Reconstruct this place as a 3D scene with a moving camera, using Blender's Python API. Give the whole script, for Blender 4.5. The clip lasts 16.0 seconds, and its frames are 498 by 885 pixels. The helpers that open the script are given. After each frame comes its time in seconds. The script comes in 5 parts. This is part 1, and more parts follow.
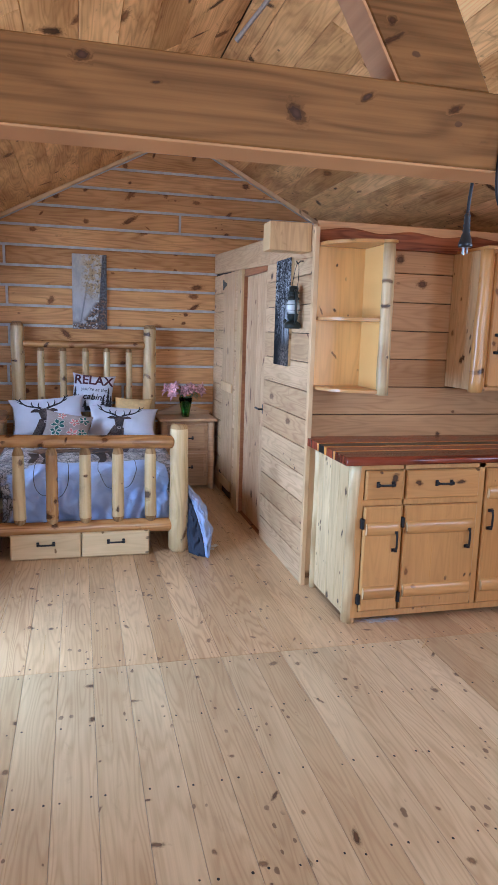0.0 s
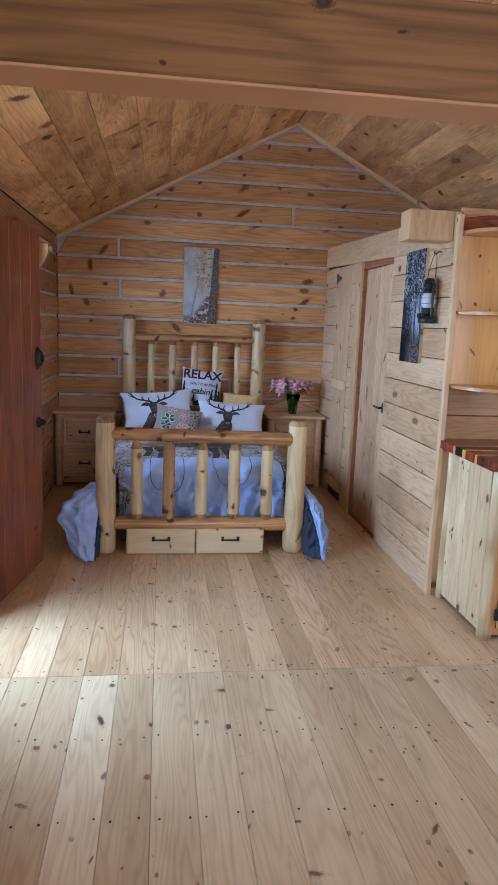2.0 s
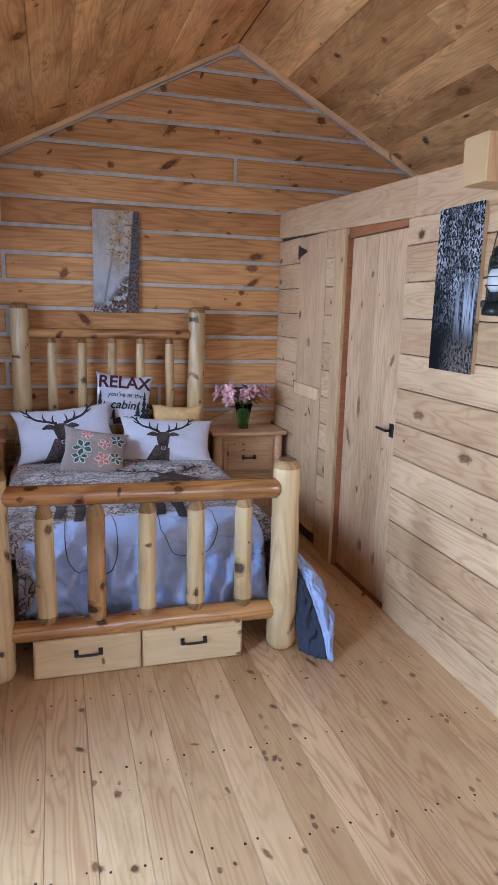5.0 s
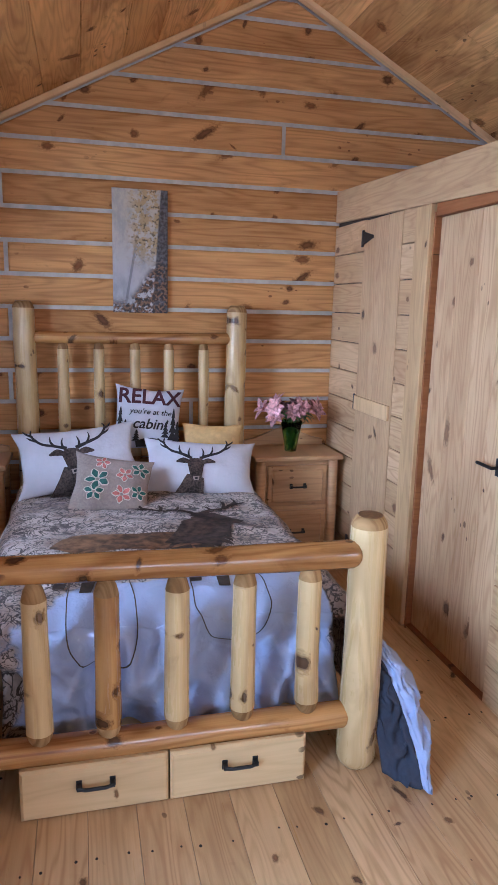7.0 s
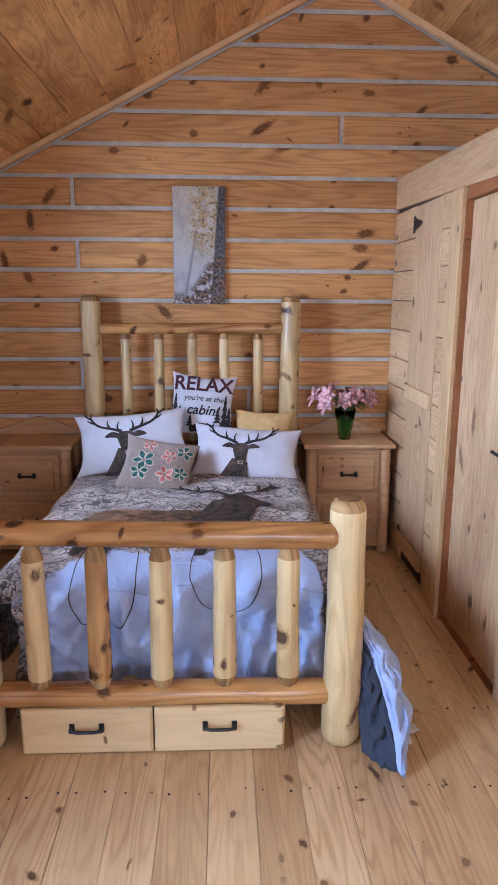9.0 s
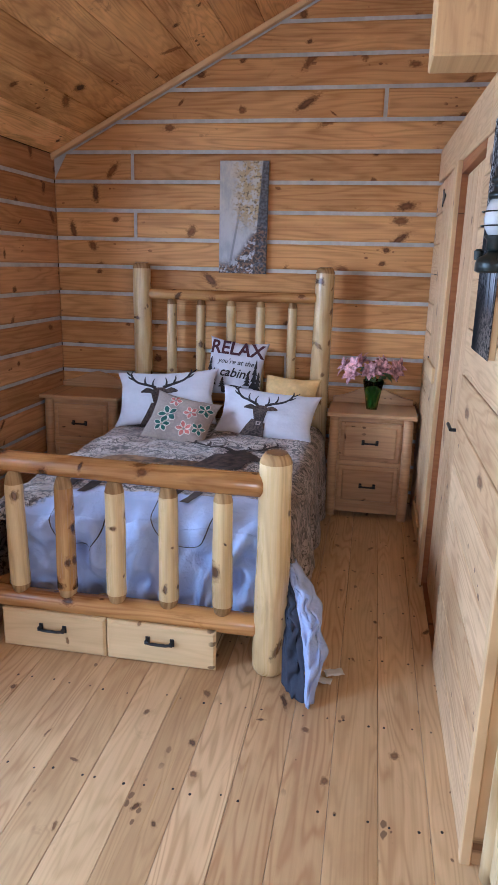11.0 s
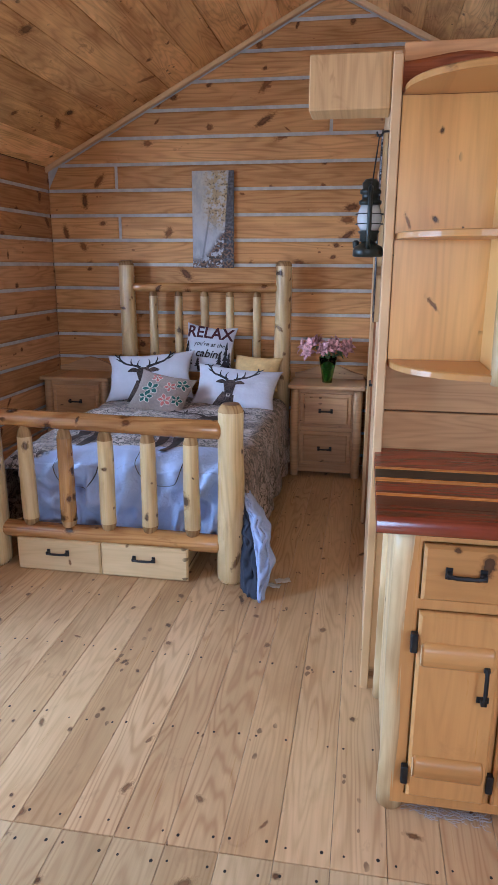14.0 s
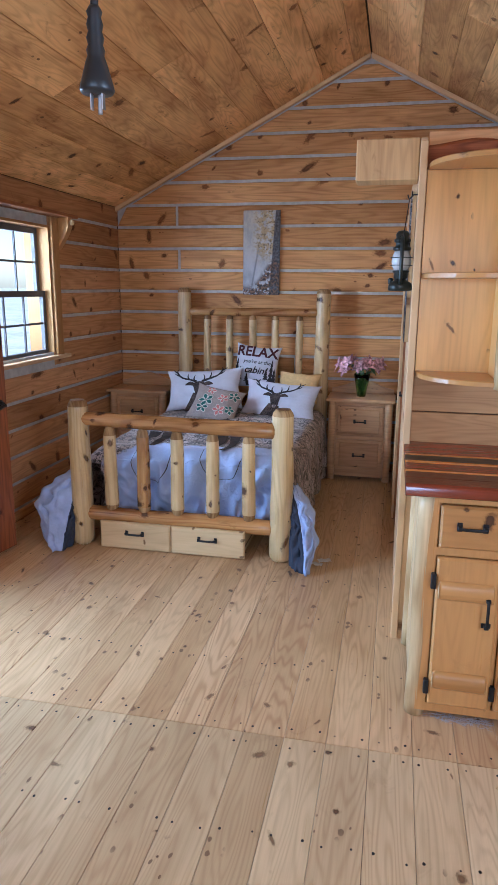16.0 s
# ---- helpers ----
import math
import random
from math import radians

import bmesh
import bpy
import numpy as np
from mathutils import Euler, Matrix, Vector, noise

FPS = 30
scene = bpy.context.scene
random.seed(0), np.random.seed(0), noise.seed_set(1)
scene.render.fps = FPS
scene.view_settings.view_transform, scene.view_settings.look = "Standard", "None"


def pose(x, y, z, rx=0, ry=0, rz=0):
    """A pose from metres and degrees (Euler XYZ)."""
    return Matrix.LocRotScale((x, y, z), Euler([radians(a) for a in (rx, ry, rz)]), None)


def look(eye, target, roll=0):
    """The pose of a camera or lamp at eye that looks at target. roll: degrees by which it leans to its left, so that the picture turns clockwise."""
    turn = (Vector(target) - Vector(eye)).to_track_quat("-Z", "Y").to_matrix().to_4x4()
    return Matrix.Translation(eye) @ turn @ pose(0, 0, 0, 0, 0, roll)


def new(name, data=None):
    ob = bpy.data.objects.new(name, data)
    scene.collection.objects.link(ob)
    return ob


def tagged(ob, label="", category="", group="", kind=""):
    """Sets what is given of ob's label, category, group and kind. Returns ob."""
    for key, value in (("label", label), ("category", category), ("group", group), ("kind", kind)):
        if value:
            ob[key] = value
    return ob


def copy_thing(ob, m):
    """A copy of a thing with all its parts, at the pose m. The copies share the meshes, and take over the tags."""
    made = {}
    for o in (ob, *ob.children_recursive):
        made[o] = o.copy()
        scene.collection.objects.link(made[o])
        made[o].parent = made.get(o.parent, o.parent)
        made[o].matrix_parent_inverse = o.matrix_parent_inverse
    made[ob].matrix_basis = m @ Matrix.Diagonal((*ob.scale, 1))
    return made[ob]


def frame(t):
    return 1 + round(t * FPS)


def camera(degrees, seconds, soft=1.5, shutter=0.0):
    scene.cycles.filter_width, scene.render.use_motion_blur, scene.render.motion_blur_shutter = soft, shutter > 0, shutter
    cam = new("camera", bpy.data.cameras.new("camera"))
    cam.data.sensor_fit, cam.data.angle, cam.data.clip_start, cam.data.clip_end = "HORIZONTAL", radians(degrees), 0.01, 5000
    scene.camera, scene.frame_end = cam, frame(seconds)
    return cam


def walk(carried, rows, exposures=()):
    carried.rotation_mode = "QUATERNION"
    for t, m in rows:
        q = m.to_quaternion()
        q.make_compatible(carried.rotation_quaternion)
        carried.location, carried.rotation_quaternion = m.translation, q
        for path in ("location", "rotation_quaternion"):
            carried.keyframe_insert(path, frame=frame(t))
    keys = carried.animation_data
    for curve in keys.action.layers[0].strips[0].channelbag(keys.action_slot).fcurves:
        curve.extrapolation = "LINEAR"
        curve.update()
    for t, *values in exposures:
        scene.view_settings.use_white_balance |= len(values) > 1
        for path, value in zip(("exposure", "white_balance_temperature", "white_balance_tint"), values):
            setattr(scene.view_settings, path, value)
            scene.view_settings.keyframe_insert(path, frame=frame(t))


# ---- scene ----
# Camera and its walk
cam = camera(40.8, 16.0, 1.0)
PATH = [
    (0, (1.189, 0.403, 1.534), (1.679, 2.314, 1.202), 1.7),
    (0.5, (1.155, 0.413, 1.536), (1.62, 2.331, 1.21), 1.7),
    (1, (1.098, 0.427, 1.54), (1.486, 2.361, 1.208), 1.9),
    (1.5, (1.005, 0.442, 1.533), (1.327, 2.387, 1.197), 2.1),
    (2, (0.95, 0.599, 1.503), (1.212, 2.551, 1.156), 2.3),
    (2.5, (0.956, 0.872, 1.515), (1.185, 2.824, 1.145), 1.6),
    (3, (0.925, 1.135, 1.517), (1.145, 3.084, 1.124), 1.0),
    (3.5, (0.882, 1.409, 1.549), (1.236, 3.335, 1.142), 1.6),
    (4, (0.855, 1.66, 1.553), (1.317, 3.563, 1.148), 1.7),
    (6.5, (0.867, 2.793, 1.547), (1.448, 4.667, 1.159), 1.5),
    (7, (0.955, 2.957, 1.544), (1.433, 4.858, 1.147), 1.4),
    (7.5, (1.008, 2.981, 1.541), (1.44, 4.89, 1.132), 1.2),
    (8, (1.066, 2.891, 1.541), (1.448, 4.811, 1.132), 0.9),
    (8.5, (1.18, 2.768, 1.556), (1.459, 4.705, 1.144), 1.0),
    (9, (1.427, 2.769, 1.545), (1.508, 4.721, 1.118), 0.3),
    (9.2, (1.514, 2.78, 1.544), (1.515, 4.733, 1.113), 0.5),
    (11.3, (2.207, 2.54, 1.554), (1.865, 4.441, 1.036), 1.5),
    (11.5, (2.233, 2.557, 1.551), (1.896, 4.46, 1.036), 1.4),
    (12, (2.288, 2.546, 1.548), (1.87, 4.435, 1.04), 0.5),
    (12.5, (2.316, 2.492, 1.546), (1.852, 4.373, 1.048), 0.4),
    (13, (2.346, 2.282, 1.544), (1.863, 4.16, 1.056), -0.1),
    (13.5, (2.372, 2.099, 1.526), (2.02, 4.006, 1.034), -0.0),
    (14, (2.439, 1.883, 1.522), (2.115, 3.788, 1.008), 0.3),
    (14.5, (2.524, 1.649, 1.519), (2.188, 3.549, 0.995), 0.8),
    (15, (2.53, 1.515, 1.553), (2.151, 3.409, 1.035), 0.5),
    (15.5, (2.472, 1.384, 1.567), (2.067, 3.283, 1.091), 0.3),
    (16, (2.424, 1.235, 1.56), (2.018, 3.141, 1.107), 0.5),
]
walk(cam, [(t, look(eye, target, roll)) for t, eye, target, roll in PATH],
     [(0.0, 0.98, 4660, 9), (1.5, 0.92, 4580, 9), (2.5, 0.42, 4620, 10), (3.0, 0.36, 4640, 11), (4.0, 0.72, 4740, 10), (6.5, 0.98, 4960, 14), (9.0, 1.28, 4980, 14), (11.5, 1.08, 4900, 11), (14.0, 0.98, 4800, 10), (16.0, 0.96, 4720, 9)])

# ---- light ----
world = bpy.data.worlds.new("sky")
scene.world = world
world.use_nodes = True
wn = world.node_tree.nodes
sky = wn.new("ShaderNodeTexSky")
sky.sky_type, sky.sun_disc = "NISHITA", False
sky.sun_elevation, sky.sun_rotation = radians(40), radians(31)
wn["Background"].inputs["Strength"].default_value = 0.12
world.node_tree.links.new(sky.outputs["Color"], wn["Background"].inputs["Color"])
sun = new("sun", bpy.data.lights.new("sun", "SUN"))
sun.data.energy, sun.data.angle, sun.data.color = 4.0, radians(0.6), (1.0, 0.95, 0.87)
sun.matrix_world = look((6, 10, 10), (0, 0, 0))


def opening_lamp(name, eye, target, w, h, watts, color):
    lamp = new(name, bpy.data.lights.new(name, "AREA"))
    lamp.data.shape, lamp.data.size, lamp.data.size_y = "RECTANGLE", w, h
    lamp.data.energy, lamp.data.color = watts, color
    lamp.matrix_world = look(eye, target)


opening_lamp("door_daylight", (-0.95, 3.2, 1.25), (2, 3.0, 0.5), 1.7, 1.9, 104, (0.72, 0.86, 1.0))
opening_lamp("window_daylight", (-0.7, 5.1, 1.65), (2.0, 6.0, 1.6), 0.9, 0.9, 32, (0.80, 0.90, 1.0))
opening_lamp("front_daylight", (2.1, -1.72, 1.72), (2.1, 3, 2.9), 2.2, 0.75, 32, (0.93, 0.96, 1.0))
opening_lamp("side_daylight", (4.45, 1.2, 1.5), (1, 3.2, 1.3), 1.3, 1.0, 23, (0.93, 0.96, 1.0))

# ---- materials ----


class Nodes:
    """A short way to write node trees."""

    def __init__(self, name):
        self.mat = bpy.data.materials.new(name)
        self.mat.use_nodes = True
        self.tree = self.mat.node_tree
        self.bsdf = self.tree.nodes["Principled BSDF"]

    def put(self, sock, value):
        if isinstance(value, bpy.types.NodeSocket):
            self.tree.links.new(value, sock)
        elif isinstance(value, tuple) and len(value) == 3 and sock.type == "RGBA":
            sock.default_value = (*value, 1)
        else:
            sock.default_value = value

    def node(self, kind, out=0, props=(), **ins):
        n = self.tree.nodes.new(kind)
        for k, v in props:
            if k == "operation":
                n.operation = v
            elif k == "interpolation_type":
                n.interpolation_type = v
        for k, v in ins.items():
            key = int(k[1:]) if k[0] == "i" and k[1:].isdigit() else k.replace("_", " ")
            self.put(n.inputs[key], v)
        return n.outputs[out]

    def math(self, op, a, b=0.0, c=0.0):
        return self.node("ShaderNodeMath", 0, (("operation", op),), i0=a, i1=b, i2=c)

    def mix(self, fac, a, b, blend="MIX"):
        n = self.tree.nodes.new("ShaderNodeMix")
        n.data_type, n.blend_type = "RGBA", blend
        self.put(n.inputs[0], fac), self.put(n.inputs[6], a), self.put(n.inputs[7], b)
        return n.outputs[2]

    def step(self, x, lo, hi):
        return self.node("ShaderNodeMapRange", 0, (("interpolation_type", "SMOOTHSTEP"),), Value=x, i1=lo, i2=hi)

    def xyz(self, x, y, z=0.0):
        return self.node("ShaderNodeCombineXYZ", 0, (), X=x, Y=y, Z=z)

    def coords(self):
        n = self.tree.nodes.new("ShaderNodeTexCoord")
        s = self.tree.nodes.new("ShaderNodeSeparateXYZ")
        self.tree.links.new(n.outputs["Object"], s.inputs[0])
        return {"x": s.outputs[0], "y": s.outputs[1], "z": s.outputs[2], "v": n.outputs["Object"]}

    def noise(self, vec, scale, detail=3.0, rough=0.55, dist=0.0):
        return self.node("ShaderNodeTexNoise", 0, (), Vector=vec, Scale=scale, Detail=detail, Roughness=rough, Distortion=dist)

    def finish(self, color, rough=0.5, bump=None, depth=0.002, **more):
        self.put(self.bsdf.inputs["Base Color"], color)
        self.put(self.bsdf.inputs["Roughness"], rough)
        for k, v in more.items():
            self.put(self.bsdf.inputs[k.replace("_", " ")], v)
        if bump is not None:
            b = self.node("ShaderNodeBump", 0, (), Height=bump, Distance=depth, Strength=0.6)
            self.put(self.bsdf.inputs["Normal"], b)
        return self.mat


def wood(name, light, dark, along="x", across="z", knots=0.5, knot_size=0.02, vary=0.25, rough=0.5, island=False,
         knot_color=(0.04, 0.018, 0.009), streak=0.5, stain=0.35, cell=(0.32, 0.11), gloss=0.16, pins=0.22, flame=0.0, blot=0.0):
    """Knotty softwood: grain along one axis, cathedral figure, knots with rings, a tone of its own for each piece."""
    light, dark = ((0.98 * q0[0], 0.965 * q0[1], 0.82 * q0[2]) for q0 in (light, tuple(0.68 * q for q in dark)))
    n = Nodes(name)
    c = n.coords()
    if island:
        r = n.node("ShaderNodeNewGeometry", "Random Per Island")
    else:
        r = n.node("ShaderNodeObjectInfo", "Random")
    u = n.math("ADD", c[along], n.math("MULTIPLY", r, 37.0))
    if across == "round":
        v = n.math("ADD", n.math("MULTIPLY", c["x"], 0.8), n.math("MULTIPLY", c["y"], 0.75))
        if along != "z":
            v = n.math("ADD", n.math("MULTIPLY", c["z"], 0.8), n.math("MULTIPLY", c["y"], 0.75))
    else:
        v = c[across]
    v = n.math("ADD", v, n.math("MULTIPLY", r, 11.3))
    # knots: one to a cell, on some cells only
    warp = n.math("MULTIPLY", n.math("SUBTRACT", n.noise(n.xyz(u, v), 9.0, 2.0), 0.5), 0.03)
    kv = n.xyz(n.math("DIVIDE", u, cell[0]), n.math("DIVIDE", n.math("ADD", v, warp), cell[1]))
    vor = n.tree.nodes.new("ShaderNodeTexVoronoi")
    vor.voronoi_dimensions = "2D"
    vor.inputs["Scale"].default_value = 1.0
    n.put(vor.inputs["Vector"], kv)
    cs = n.node("ShaderNodeSeparateColor", 0, (), Color=vor.outputs["Color"])
    cs2 = vor.outputs["Color"].node.outputs["Position"]
    off = n.node("ShaderNodeVectorMath", 0, (("operation", "SUBTRACT"),), i0=kv, i1=cs2)
    off = n.node("ShaderNodeVectorMath", 0, (("operation", "MULTIPLY"),), i0=off, i1=(cell[0] * 0.75, cell[1], 0.0))
    du, dv = (n.node("ShaderNodeSeparateXYZ", q, (), Vector=off) for q in (0, 1))
    r2, r3 = (n.node("ShaderNodeSeparateColor", q, (), Color=vor.outputs["Color"]) for q in (1, 2))
    ang = n.math("MULTIPLY", n.math("SUBTRACT", r2, 0.5), 3.4)
    ca, sa = n.math("COSINE", ang), n.math("SINE", ang)
    da = n.math("ADD", n.math("MULTIPLY", du, ca), n.math("MULTIPLY", dv, sa))
    db = n.math("SUBTRACT", n.math("MULTIPLY", dv, ca), n.math("MULTIPLY", du, sa))
    longer = n.math("ADD", 0.9, n.math("MULTIPLY", n.math("POWER", r3, 2.5), 2.0))
    dist = n.node("ShaderNodeVectorMath", "Value", (("operation", "LENGTH"),), i0=n.xyz(n.math("DIVIDE", da, longer), n.math("MULTIPLY", db, n.math("POWER", longer, 0.35))))
    ragged = n.noise(n.xyz(n.math("MULTIPLY", u, 60.0), n.math("MULTIPLY", v, 90.0)), 1.0, 2.0, 0.6)
    dist = n.math("MULTIPLY", dist, n.math("ADD", 0.35, n.math("MULTIPLY", ragged, 1.3)))
    has = n.math("LESS_THAN", cs, knots)
    size = n.math("MULTIPLY", n.math("ADD", 0.3, n.math("DIVIDE", cs, max(knots, 0.01))), knot_size * 0.72)
    rel = n.math("DIVIDE", dist, size)
    core = n.math("MULTIPLY", has, n.math("SUBTRACT", 1.0, n.step(rel, 0.82, 1.0)))
    halo = n.math("MULTIPLY", has, n.math("SUBTRACT", 1.0, n.step(rel, 0.9, 2.3)))
    # clusters of small knots
    pv = n.xyz(n.math("DIVIDE", u, 0.085), n.math("DIVIDE", n.math("ADD", v, warp), 0.05))
    pin = n.tree.nodes.new("ShaderNodeTexVoronoi")
    pin.voronoi_dimensions = "2D"
    pin.inputs["Scale"].default_value = 1.0
    n.put(pin.inputs["Vector"], pv)
    pr = n.node("ShaderNodeSeparateColor", 1, (), Color=pin.outputs["Color"])
    here = n.step(n.noise(n.xyz(n.math("MULTIPLY", u, 3.2), n.math("MULTIPLY", v, 4.5), 5.0), 1.0, 1.0, 0.5), 0.68 - 0.35 * pins, 0.74 - 0.35 * pins)
    far_ = n.math("DIVIDE", pin.outputs["Distance"], n.math("ADD", 0.05, n.math("MULTIPLY", pr, 0.20)))
    far_ = n.math("MULTIPLY", far_, n.math("ADD", 0.5, ragged))
    pin_core = n.math("MULTIPLY", n.math("MULTIPLY", here, n.math("LESS_THAN", pr, 0.75)), n.math("SUBTRACT", 1.0, n.step(far_, 0.75, 1.1)))
    # grain, bent round the knots
    bend = n.math("MULTIPLY", halo, 0.02)
    vg = n.math("ADD", v, bend)
    fine = n.noise(n.xyz(n.math("MULTIPLY", u, 2.0), n.math("MULTIPLY", vg, 95.0)), 1.0, 4.0, 0.6)
    fig = n.noise(n.xyz(n.math("MULTIPLY", u, 0.7), n.math("MULTIPLY", vg, 6.5)), 1.0, 2.0, 0.5)
    rings = n.math("SINE", n.math("MULTIPLY", fig, 75.0 if not flame else 120.0))
    rings = n.math("MULTIPLY", n.math("ADD", rings, 1.0), 0.5)
    rings = n.math("MULTIPLY", rings, rings)
    broad = n.noise(n.xyz(n.math("MULTIPLY", u, 1.1), n.math("MULTIPLY", v, 4.0)), 1.0, 3.0, 0.6)
    g = n.math("ADD", n.math("MULTIPLY", n.step(fine, 0.3, 0.75), 0.4 * streak),
               n.math("ADD", n.math("MULTIPLY", rings, 0.42 * streak), n.math("MULTIPLY", n.step(broad, 0.35, 0.75), stain)))
    col = n.mix(g, light, dark)
    tone = n.math("ADD", 1.0 - vary * 0.5, n.math("MULTIPLY", n.math("FRACT", n.math("MULTIPLY", r, 7.13)), vary))
    col = n.mix(1.0, col, n.node("ShaderNodeCombineColor", 0, (), Red=tone, Green=n.math("POWER", tone, 1.25), Blue=n.math("POWER", tone, 1.6)), "MULTIPLY")
    if flame:
        some = n.step(n.math("ADD", n.math("FRACT", n.math("MULTIPLY", r, 13.7)), n.math("MULTIPLY", n.math("SUBTRACT", broad, 0.5), 1.6)), 0.35, 0.75)
        lines = n.math("MULTIPLY", n.math("MULTIPLY", rings, rings), n.math("MULTIPLY", some, flame))
        col = n.mix(n.math("MULTIPLY", some, 0.3 * flame), col, (0.55, 0.35, 0.19))
        col = n.mix(lines, col, (0.40, 0.20, 0.08))
    col = n.mix(n.math("MULTIPLY", halo, 0.35), col, (0.75 * dark[0], 0.62 * dark[1], 0.5 * dark[2]))
    halo2 = n.math("MULTIPLY", has, n.math("MULTIPLY", n.step(rel, 0.85, 1.0), n.math("SUBTRACT", 1.0, n.step(rel, 1.05, 1.5))))
    col = n.mix(n.math("MULTIPLY", halo2, 0.6), col, tuple(0.35 * q for q in dark))
    live = n.step(n.math("FRACT", n.math("MULTIPLY", r2, 5.7)), 0.25, 0.7)
    kn = n.mix(n.step(rel, 0.1, 0.9), n.mix(live, tuple(1.8 * q for q in knot_color), (0.55 * dark[0], 0.42 * dark[1], 0.36 * dark[2])), n.mix(live, knot_color, (0.30 * dark[0], 0.20 * dark[1], 0.17 * dark[2])))
    col = n.mix(n.math("MULTIPLY", core, n.math("SUBTRACT", 0.92, n.math("MULTIPLY", live, 0.15))), col, kn)
    col = n.mix(n.math("MULTIPLY", pin_core, 0.75), col, tuple(1.6 * q for q in knot_color))
    if blot:
        cloud = n.noise(n.xyz(n.math("MULTIPLY", u, 1.6), n.math("MULTIPLY", v, 5.0), 3.0), 1.0, 5.0, 0.7, 0.6)
        deep = n.noise(n.xyz(n.math("MULTIPLY", u, 4.5), n.math("MULTIPLY", v, 9.0), 9.0), 1.0, 4.0, 0.7, 1.2)
        own = n.math("FRACT", n.math("MULTIPLY", r, 23.1))
        grey = n.step(n.math("ADD", cloud, n.math("MULTIPLY", n.math("SUBTRACT", own, 0.5), 0.30)), 0.50, 0.68)
        col = n.mix(n.math("MULTIPLY", grey, blot), col, n.mix(1.0, col, (0.60, 0.54, 0.47), "MULTIPLY"))
        col = n.mix(n.math("MULTIPLY", n.step(deep, 0.60, 0.72), 0.9 * blot), col, n.mix(1.0, col, (0.42, 0.33, 0.28), "MULTIPLY"))
    ro = n.math("ADD", rough - 0.06, n.math("MULTIPLY", fine, 0.16))
    bump = n.math("SUBTRACT", n.math("ADD", n.math("MULTIPLY", fine, 0.5), n.math("MULTIPLY", broad, 0.3)), n.math("MULTIPLY", core, 0.4))
    return n.finish(col, ro, bump, 0.0016, Specular_IOR_Level=gloss)


def plain(name, color, rough=0.5, metal=0.0, mottled=0.12, scale=30.0, bump=0.0008, **more):
    n = Nodes(name)
    c = n.coords()
    k = n.noise(c["v"], scale, 4.0, 0.6)
    k2 = n.noise(c["v"], scale * 0.12, 2.0, 0.5)
    f = n.step(n.math("ADD", n.math("MULTIPLY", k, 0.6), n.math("MULTIPLY", k2, 0.4)), 0.34, 0.66)
    col = n.mix(f, tuple(q * (1 - mottled) for q in color), tuple(min(1, q * (1 + mottled)) for q in color))
    return n.finish(col, n.math("ADD", rough - 0.05, n.math("MULTIPLY", k, 0.1)), k, bump, Metallic=metal, **more)


PINE, PINE_D = (0.60, 0.40, 0.215), (0.42, 0.235, 0.10)
M_FLOOR = wood("floor_pine", (0.68, 0.515, 0.335), (0.49, 0.31, 0.16), "y", "x", 0.62, 0.0115, 0.34, 0.28, cell=(0.27, 0.15), streak=0.5, gloss=0.5, pins=0.18, flame=0.12, blot=0.2, knot_color=(0.06, 0.026, 0.012))
M_FLOOR_B = wood("floor_pine_honey", (0.685, 0.475, 0.285), (0.51, 0.28, 0.125), "y", "x", 0.62, 0.0110, 0.36, 0.28, cell=(0.27, 0.15), streak=0.5, gloss=0.5, pins=0.18, flame=0.4, blot=0.25, knot_color=(0.06, 0.026, 0.012))
# gable logs brightened in place of light; side logs a darker, shaded copy
M_LOG = wood("stained_log_lit", (0.74, 0.405, 0.175), (0.48, 0.215, 0.078), "x", "z", 0.52, 0.023, 0.36, 0.5, cell=(0.33, 0.14), streak=0.75, pins=0.16, knot_color=(0.08, 0.030, 0.012), blot=0.3)
M_LOG_Y = wood("stained_log_side_shaded", (0.60, 0.32, 0.155), (0.40, 0.18, 0.075), "y", "z", 0.52, 0.023, 0.36, 0.5, cell=(0.33, 0.14), streak=0.75, pins=0.16, knot_color=(0.08, 0.030, 0.012), blot=0.35)
M_CEIL = wood("ceiling_pine", (1.0, 0.61, 0.28), (0.70, 0.33, 0.115), "y", "x", 0.42, 0.026, 0.46, 0.6, island=True, stain=0.75, streak=0.55, cell=(0.42, 0.21), pins=0.12, flame=0.10, blot=0.6)
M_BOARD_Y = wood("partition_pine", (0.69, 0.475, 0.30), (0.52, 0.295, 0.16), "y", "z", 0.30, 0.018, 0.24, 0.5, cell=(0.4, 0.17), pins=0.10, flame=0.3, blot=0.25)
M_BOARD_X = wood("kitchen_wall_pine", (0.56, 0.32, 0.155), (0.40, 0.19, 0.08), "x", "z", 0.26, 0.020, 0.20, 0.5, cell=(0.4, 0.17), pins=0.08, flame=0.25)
M_DOOR = wood("door_pine", (0.66, 0.45, 0.29), (0.48, 0.275, 0.15), "z", "y", 0.34, 0.022, 0.18, 0.5, cell=(0.40, 0.16), pins=0.10, flame=0.3, blot=0.2)
M_CAB = wood("cabinet_pine", (0.62, 0.335, 0.12), (0.50, 0.235, 0.075), "z", "x", 0.42, 0.015, 0.22, 0.28, cell=(0.26, 0.11), streak=0.35, gloss=0.5, pins=0.14, blot=0.15)
M_CAB_X = wood("cabinet_pine_flat", (0.62, 0.335, 0.12), (0.50, 0.235, 0.075), "x", "z", 0.42, 0.015, 0.18, 0.28, cell=(0.26, 0.10), streak=0.35, gloss=0.5, pins=0.12, blot=0.15)
